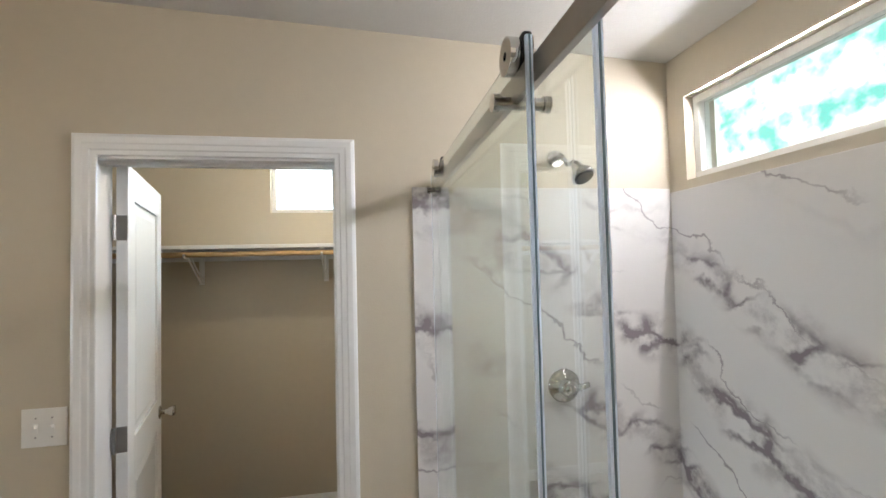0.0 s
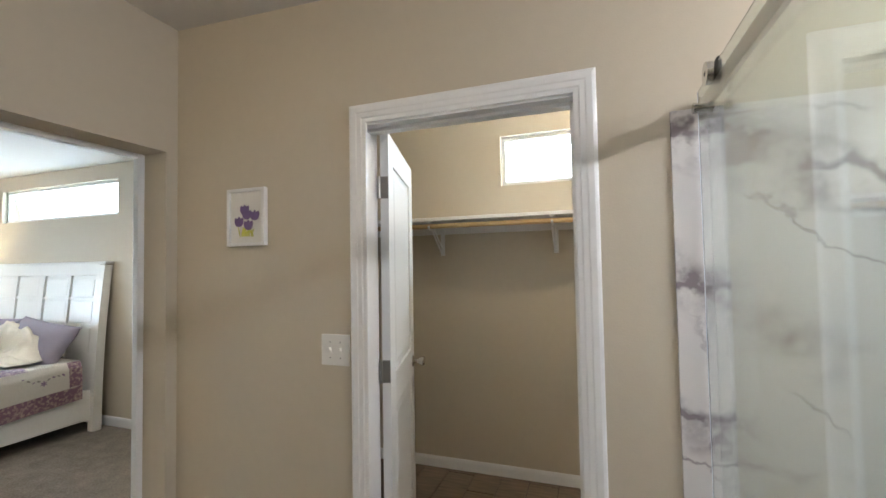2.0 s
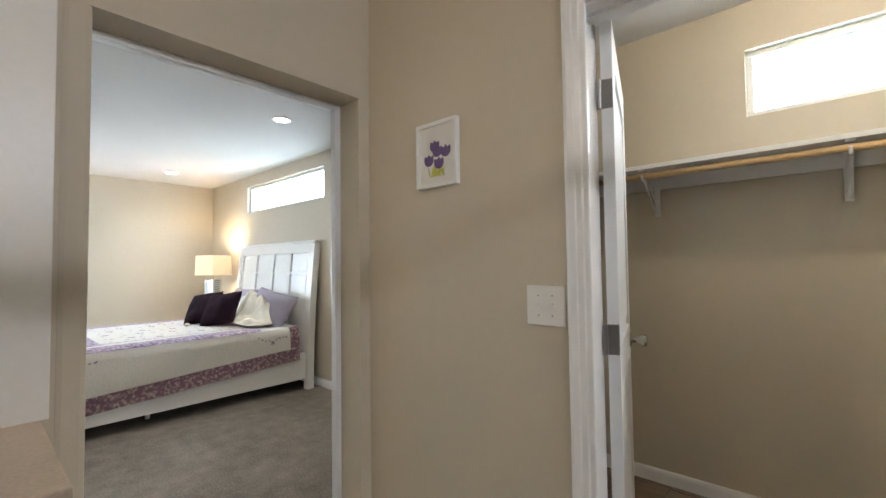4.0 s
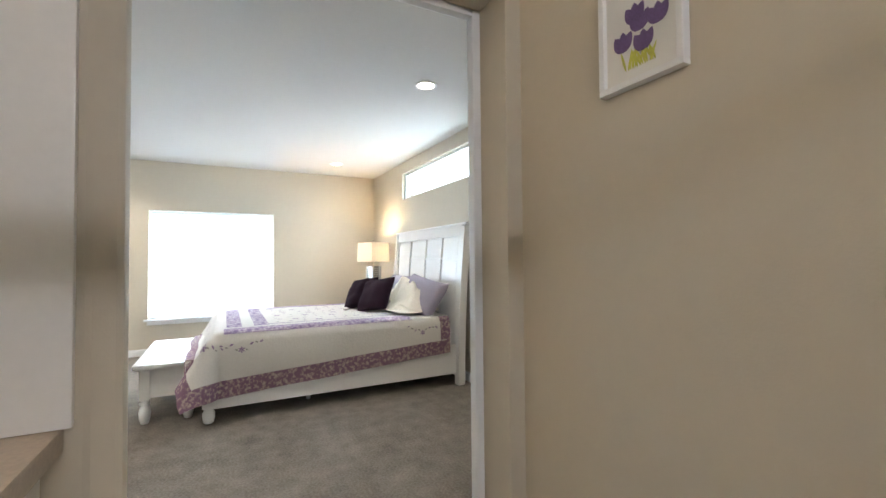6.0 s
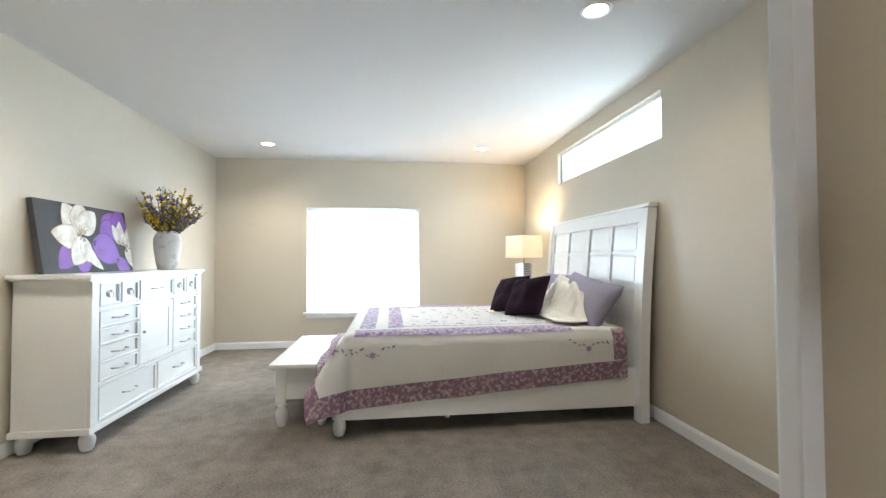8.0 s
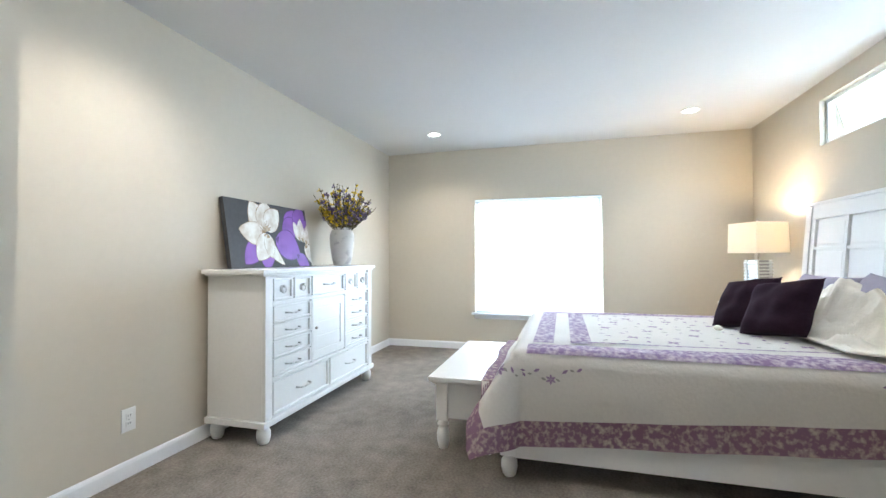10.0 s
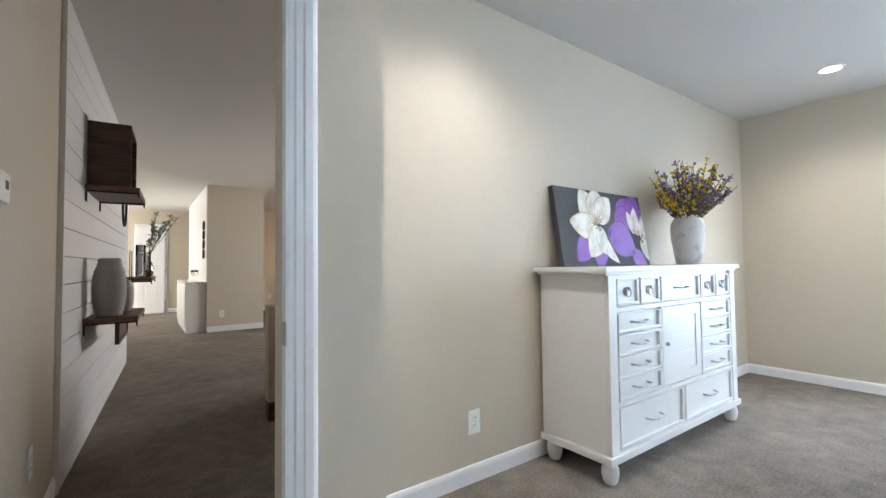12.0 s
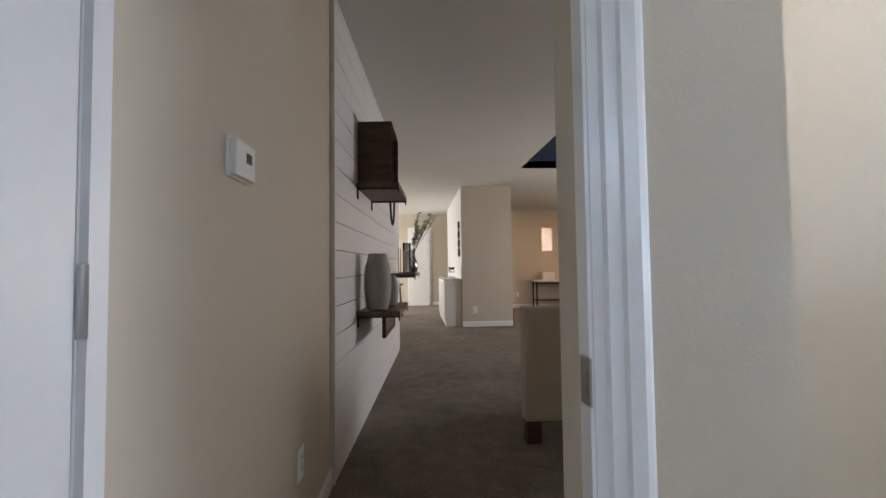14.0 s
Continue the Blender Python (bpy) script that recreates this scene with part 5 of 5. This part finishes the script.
wall_shelf(-3.80, -3.18, 1.585, "dark walnut plank shelf holding a wooden crate")
wall_shelf(-3.86, -3.18, 0.772, "dark walnut plank shelf holding two ribbed vases")
wall_shelf(-5.45, -4.60, 0.985, "dark walnut plank shelf holding candles and a bottle", 0.285)
crate = thing("wooden_crate", "dark stained wooden crate standing on its end", "crate")
for y0, y1 in ((-3.235, -3.215), (-3.64, -3.62)):
    for k in range(3):
        part("slat", box(SX - 0.222, SX - 0.005, y0, y1, 1.587 + k * 0.134, 1.587 + k * 0.134 + 0.131, 0.002), M_DKWOOD, crate)
part("back", box(SX - 0.018, SX - 0.005, -3.62, -3.235, 1.587, 1.985, 0.002), M_DKWOOD, crate)
part("top", box(SX - 0.222, SX - 0.018, -3.62, -3.235, 1.972, 1.985, 0.002), M_DKWOOD, crate)
part("bottom", box(SX - 0.222, SX - 0.018, -3.62, -3.235, 1.587, 1.600, 0.002), M_DKWOOD, crate)


def ribbed_vase(x, y, z, r, h, label):
    prof = [(r * 0.62, 0.0)]
    n = 30
    for k in range(n + 1):
        t = k / n
        rr = r * (0.70 + 0.30 * math.sin(math.pi * min(t * 1.05, 1)) ** 0.7) if t < 0.82 else r * (0.80 - 0.9 * (t - 0.82))
        prof.append((rr + (0.0045 if k % 2 else -0.0035), h * t))
    prof += [(r * 0.55, h), (r * 0.50, h * 0.9)]
    v = tagged(part("ribbed_vase", lathe(prof, 32), M_RIBVASE, None, "", True), label, "vase", "ribbed vases on the shelf")
    v.location = (x, y, z)
    return v


ribbed_vase(SX - 0.115, -3.29, 0.773, 0.088, 0.365, "tall grey ribbed stoneware vase on a wall shelf")
ribbed_vase(SX - 0.165, -3.60, 0.773, 0.055, 0.22, "small grey ribbed stoneware vase on a wall shelf")
sign = thing("wooden_tray", "framed wooden tray hung under the shelf on the shiplap", "tray")
part("panel", box(SX - 0.164, SX - 0.156, -3.80, -3.27, 0.615, 0.725), M_MIDWOOD, sign)
for y0, y1, z0, z1 in ((-3.82, -3.80, 0.595, 0.739), (-3.27, -3.25, 0.595, 0.739), (-3.80, -3.27, 0.595, 0.615), (-3.80, -3.27, 0.725, 0.739)):
    part("frame_bar", box(SX - 0.172, SX - 0.148, y0, y1, z0, z1, 0.002), M_DKWOOD, sign)
ring = thing("wall_ring", "thin iron ring hung on the shiplap wall", "wall decor", pose(SX - 0.10, -4.32, 1.70, 0, 90, 0))
part("hoop", tube([(0.27 * math.cos(t), 0.16 * math.sin(t), 0) for t in [k * math.pi / 18 for k in range(37)]], 0.009, 8), M_IRON, ring)
part("hook", rod((-0.27, 0, 0), (-0.27, 0, 0.10), 0.006, 8), M_IRON, ring)
ch = thing("candle_holder", "black iron holder with two glass candle cylinders", "candle holder")
part("tray", box(SX - 0.26, SX - 0.10, -5.01, -4.79, 0.986, 0.994, 0.002), M_IRON, ch)
for y in (-4.85, -4.95):
    g = part("glass_cylinder", lathe(((0.036, 0.0), (0.038, 0.004), (0.038, 0.30), (0.036, 0.30), (0.034, 0.006)), 24, SX - 0.18, y, 0.9945), M_THINGLASS, ch, "clear glass cylinder", True)
    part("candle", rod((SX - 0.18, y, 1.002), (SX - 0.18, y, 1.20), 0.022, 16), M_PAPER, g, "white wax candle")
for y in (-4.795, -5.005):
    for x in (SX - 0.255, SX - 0.105):
        part("post", rod((x, y, 0.994), (x, y, 1.24), 0.004, 8), M_IRON, ch)
bt = tagged(part("bottle_vase", lathe(((0.03, 0.0), (0.05, 0.01), (0.058, 0.08), (0.045, 0.14), (0.018, 0.18), (0.016, 0.24), (0.022, 0.25), (0.014, 0.25)), 28), M_CHROME, None, "", True), "silver glazed bottle vase with eucalyptus", "vase")
bt.location = (SX - 0.22, -5.22, 0.986)
eu = thing("eucalyptus_branch", "pale green eucalyptus branches in a bottle vase", "branches", pose(SX - 0.22, -5.22, 1.23))
stems, leaves = bmesh.new(), bmesh.new()
rnd = random.Random(21)
for k in range(9):
    t, s = rnd.uniform(2.2, 6.0), rnd.uniform(0.15, 0.8)
    d = Vector((-abs(math.cos(t)) * s, math.sin(t) * s * 0.7, 1.0)).normalized()
    ln = rnd.uniform(0.28, 0.52)
    rod((0, 0, -0.05), d * ln, 0.0022, 5, stems)
    for q in range(26):
        leaf_quad(leaves, d * ln * rnd.uniform(0.25, 1.0), (rnd.uniform(-1, 1), rnd.uniform(-1, 1), rnd.uniform(-0.4, 0.9)), rnd.uniform(0.025, 0.05))
tagged(part("stems", stems, M_STEM, eu), kind="stuff")
tagged(part("leaves", leaves, M_EUCA, eu), kind="stuff")

# the shiplap wall runs slightly askew of the hall
askew = Matrix.Translation((HX, -2.62, 0)) @ Matrix.Rotation(radians(-3.35), 4, "Z") @ Matrix.Translation((-HX, 2.62, 0))
for ob in [o for o in bpy.data.objects if o not in standing and o.parent is None]:
    ob.matrix_basis = askew @ ob.matrix_basis

# ---- living room ----
chair = thing("armchair", "beige linen armchair with dark wooden legs on the carpet", "armchair")
part("seat_base", box(-3.61, -3.09, -3.62, -3.02, 0.13, 0.40, 0.02), M_UPH, chair)
part("backrest", box(-3.62, -2.915, -3.10, -2.98, 0.13, 0.80, 0.02), M_UPH, chair)
for x0, x1 in ((-3.67, -3.57), (-3.17, -3.085)):
    part("arm", box(x0, x1, -3.68, -2.99, 0.13, 0.60, 0.03), M_UPH, chair)
part("seat_cushion", box(-3.565, -3.175, -3.66, -3.11, 0.402, 0.50, 0.03), M_UPH, chair)
for x, y in ((-3.61, -3.60), (-3.61, -3.03), (-3.135, -3.60), (-2.965, -3.03)):
    part("leg", box(x - 0.045, x + 0.045, y - 0.04, y + 0.04, 0.0, 0.13, 0.004), M_DKWOOD, chair)
cab = thing("base_cabinet", "white base cabinet run against the partition", "cabinet")
part("body", box(-3.08, -2.80, -9.75, -7.92, 0.0, 0.795, 0.004), M_WHITE, cab)
part("worktop", box(-3.08, -2.78, -9.77, -7.90, 0.796, 0.83, 0.004), M_MARBLE, cab)
for k in range(3):
    part("door", box(-2.802, -2.784, -9.70 + k * 0.59, -9.14 + k * 0.59, 0.10, 0.78, 0.003), M_WHITE, cab)
for x, y in ((-2.90, -8.05), (-2.96, -8.17)):
    g = tagged(part("wine_glass", lathe(((0.032, 0.0), (0.032, 0.003), (0.004, 0.008), (0.004, 0.09), (0.03, 0.12), (0.036, 0.16), (0.030, 0.20), (0.028, 0.20), (0.033, 0.16)), 20), M_GLASS, None, "", True), "clear stemmed wine glass on the cabinet", "glass")
    g.location = (x, y, 0.831)
for k in range(4):
    d = tagged(part("wall_disc", rod((-3.084, -8.22, 1.30 + k * 0.165), (-3.060, -8.22, 1.30 + k * 0.165), 0.078, 24), M_IRON), "dark round metal wall disc", "wall decor", "discs on the partition")
panel_door("door_3", 0.52, 2.03, "white panel door lit by daylight", pose(-2.665, -12.07, 0.0))
structure("trim", casing(lambda a, z, t: (a, -12.08 + t, z), -2.665, -2.145, 2.04, 0.07), M_TRIM, "white casing round the far door", "trim")
structure("wall_dining", box(-7.08, -3.205, -11.05, -10.93, 0, CEIL), M_WALL, "beige painted dining room wall", "wall")
baseboard("baseboard", (-7.08, -10.93), (-3.205, -10.93), (0, 1), 0.09)
plate("outlet", "white duplex outlet on the dining room wall", "outlet", pose(-4.80, -10.93, 0.33, 0, 0, 180), 0.075, 0.118, "socket")
con = thing("console_table", "dark metal console table with a white lower shelf", "table")
part("top", box(-6.050, -5.150, -10.830, -10.480, 0.66, 0.69, 0.003), M_PAPER, con)
for x in (-6.030, -5.170):
    for y in (-10.810, -10.500):
        part("leg", box(x - 0.014, x + 0.014, y - 0.014, y + 0.014, 0, 0.66), M_IRON, con)
for z in (0.20, 0.60):
    part("shelf", box(-6.020, -5.180, -10.800, -10.510, z, z + 0.02), M_IRON, con)
bx = thing("storage_box", "white lidded storage box on the console table", "box")
part("body", box(-5.650, -5.350, -10.780, -10.580, 0.691, 0.84, 0.006), M_PAPER, bx)
part("lid", box(-5.655, -5.345, -10.785, -10.575, 0.841, 0.88, 0.004), M_PAPER, bx)
# a mirror, no lamp; rough satin steel glass keeps its reflection dim
sc = thing("wall_sconce", "brass framed wall mirror in the dining room", "mirror")
part("frame", box(-5.720, -5.420, -10.930, -10.900, 1.40, 2.0, 0.01), M_WOODROD, sc)
part("glass", box(-5.700, -5.440, -10.902, -10.896, 1.42, 1.98), M_HINGE, sc)
st = thing("plant_stand", "dark wooden plant stand on the far floor", "stand")
part("top", box(-2.01, -1.71, -9.75, -9.45, 0.66, 0.69, 0.003), M_DKWOOD, st)
for x, y in ((-1.99, -9.73), (-1.73, -9.73), (-1.99, -9.47), (-1.73, -9.47)):
    part("leg", rod((x, y, 0), (x * 0.6 - 1.86 * 0.4, y * 0.6 - 9.6 * 0.4, 0.66), 0.014, 8), M_DKWOOD, st)
part("shelf", box(-1.96, -1.76, -9.7, -9.5, 0.2, 0.22), M_DKWOOD, st)
# dark blue tray in the living room ceiling
tray = bmesh.new()
block(tray, -6.4, -3.80, -6.45, -2.4, CEIL + 0.22, CEIL + 0.24)
structure("ceiling_tray", tray, M_NAVY, "navy painted tray recess of the living room ceiling", "ceiling")
structure("ceiling_tray_rim", holed("y", -6.47, -6.45, -6.42, -3.78, CEIL, CEIL + 0.24), M_NAVY, "navy painted rim of the ceiling tray", "ceiling")

# ---- outside ----
for nm, m, mt in (("backdrop_north", pose(-2, 8.5, 3, 90, 0, 0), M_SKYCARD), ("backdrop_east", pose(7.5, 0.5, 3.2, 90, 0, 90), M_LEAFCARD), ("backdrop_west", pose(-12.5, 0, 3, 90, 0, -90), M_SKYCARD)):
    bm = bmesh.new()
    bmesh.ops.create_grid(bm, x_segments=1, y_segments=1, size=1)
    for v in bm.verts:
        v.co.x, v.co.y = v.co.x * 12, v.co.y * 3.7
    ob = structure(nm, bm, mt, "hazy bright daylight and foliage beyond the windows", "backdrop")
    ob.matrix_basis = m

# ---- unseen lamps: closet ceiling light, assumed vanity light bar, assumed dining pendant ----
cl = thing("ceiling_light", "round white glass closet ceiling light", "ceiling light", pose(0.20, 1.90, 2.56))
part("base", lathe(((0.13, -0.02), (0.13, 0.0)), 32), M_CHROME, cl)
part("globe", lathe(((0.02, -0.09), (0.08, -0.075), (0.115, -0.045), (0.12, -0.021)), 32), glow_mat("opal_globe", (1.0, 0.88, 0.70), 3.0), cl, smooth=True).visible_shadow = False
# assumed fixture for the added bathroom lamp; its bar and globes are never seen
vl = thing("vanity_light", "assumed three-globe vanity light bar, out of view on the bathroom wall", "wall light", pose(BX, -0.80, 2.36))
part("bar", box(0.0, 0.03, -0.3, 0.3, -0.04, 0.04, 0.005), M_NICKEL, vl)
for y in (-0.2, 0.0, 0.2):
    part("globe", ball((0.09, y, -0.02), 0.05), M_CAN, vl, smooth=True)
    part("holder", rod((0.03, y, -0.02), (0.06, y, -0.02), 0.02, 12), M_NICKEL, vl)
# assumed pendant round the added dining lamp, hidden behind the doorway
pl = thing("pendant_lamp", "assumed warm pendant lamp, out of view in the dining room", "lamp", pose(-5.8, -8.8, CEIL))
part("cord", rod((0, 0, -0.45), (0, 0, 0), 0.004, 6), M_IRON, pl)
part("shade", lathe(((0.20, -0.62), (0.18, -0.50), (0.03, -0.45)), 28), M_SHADE, pl, smooth=True)
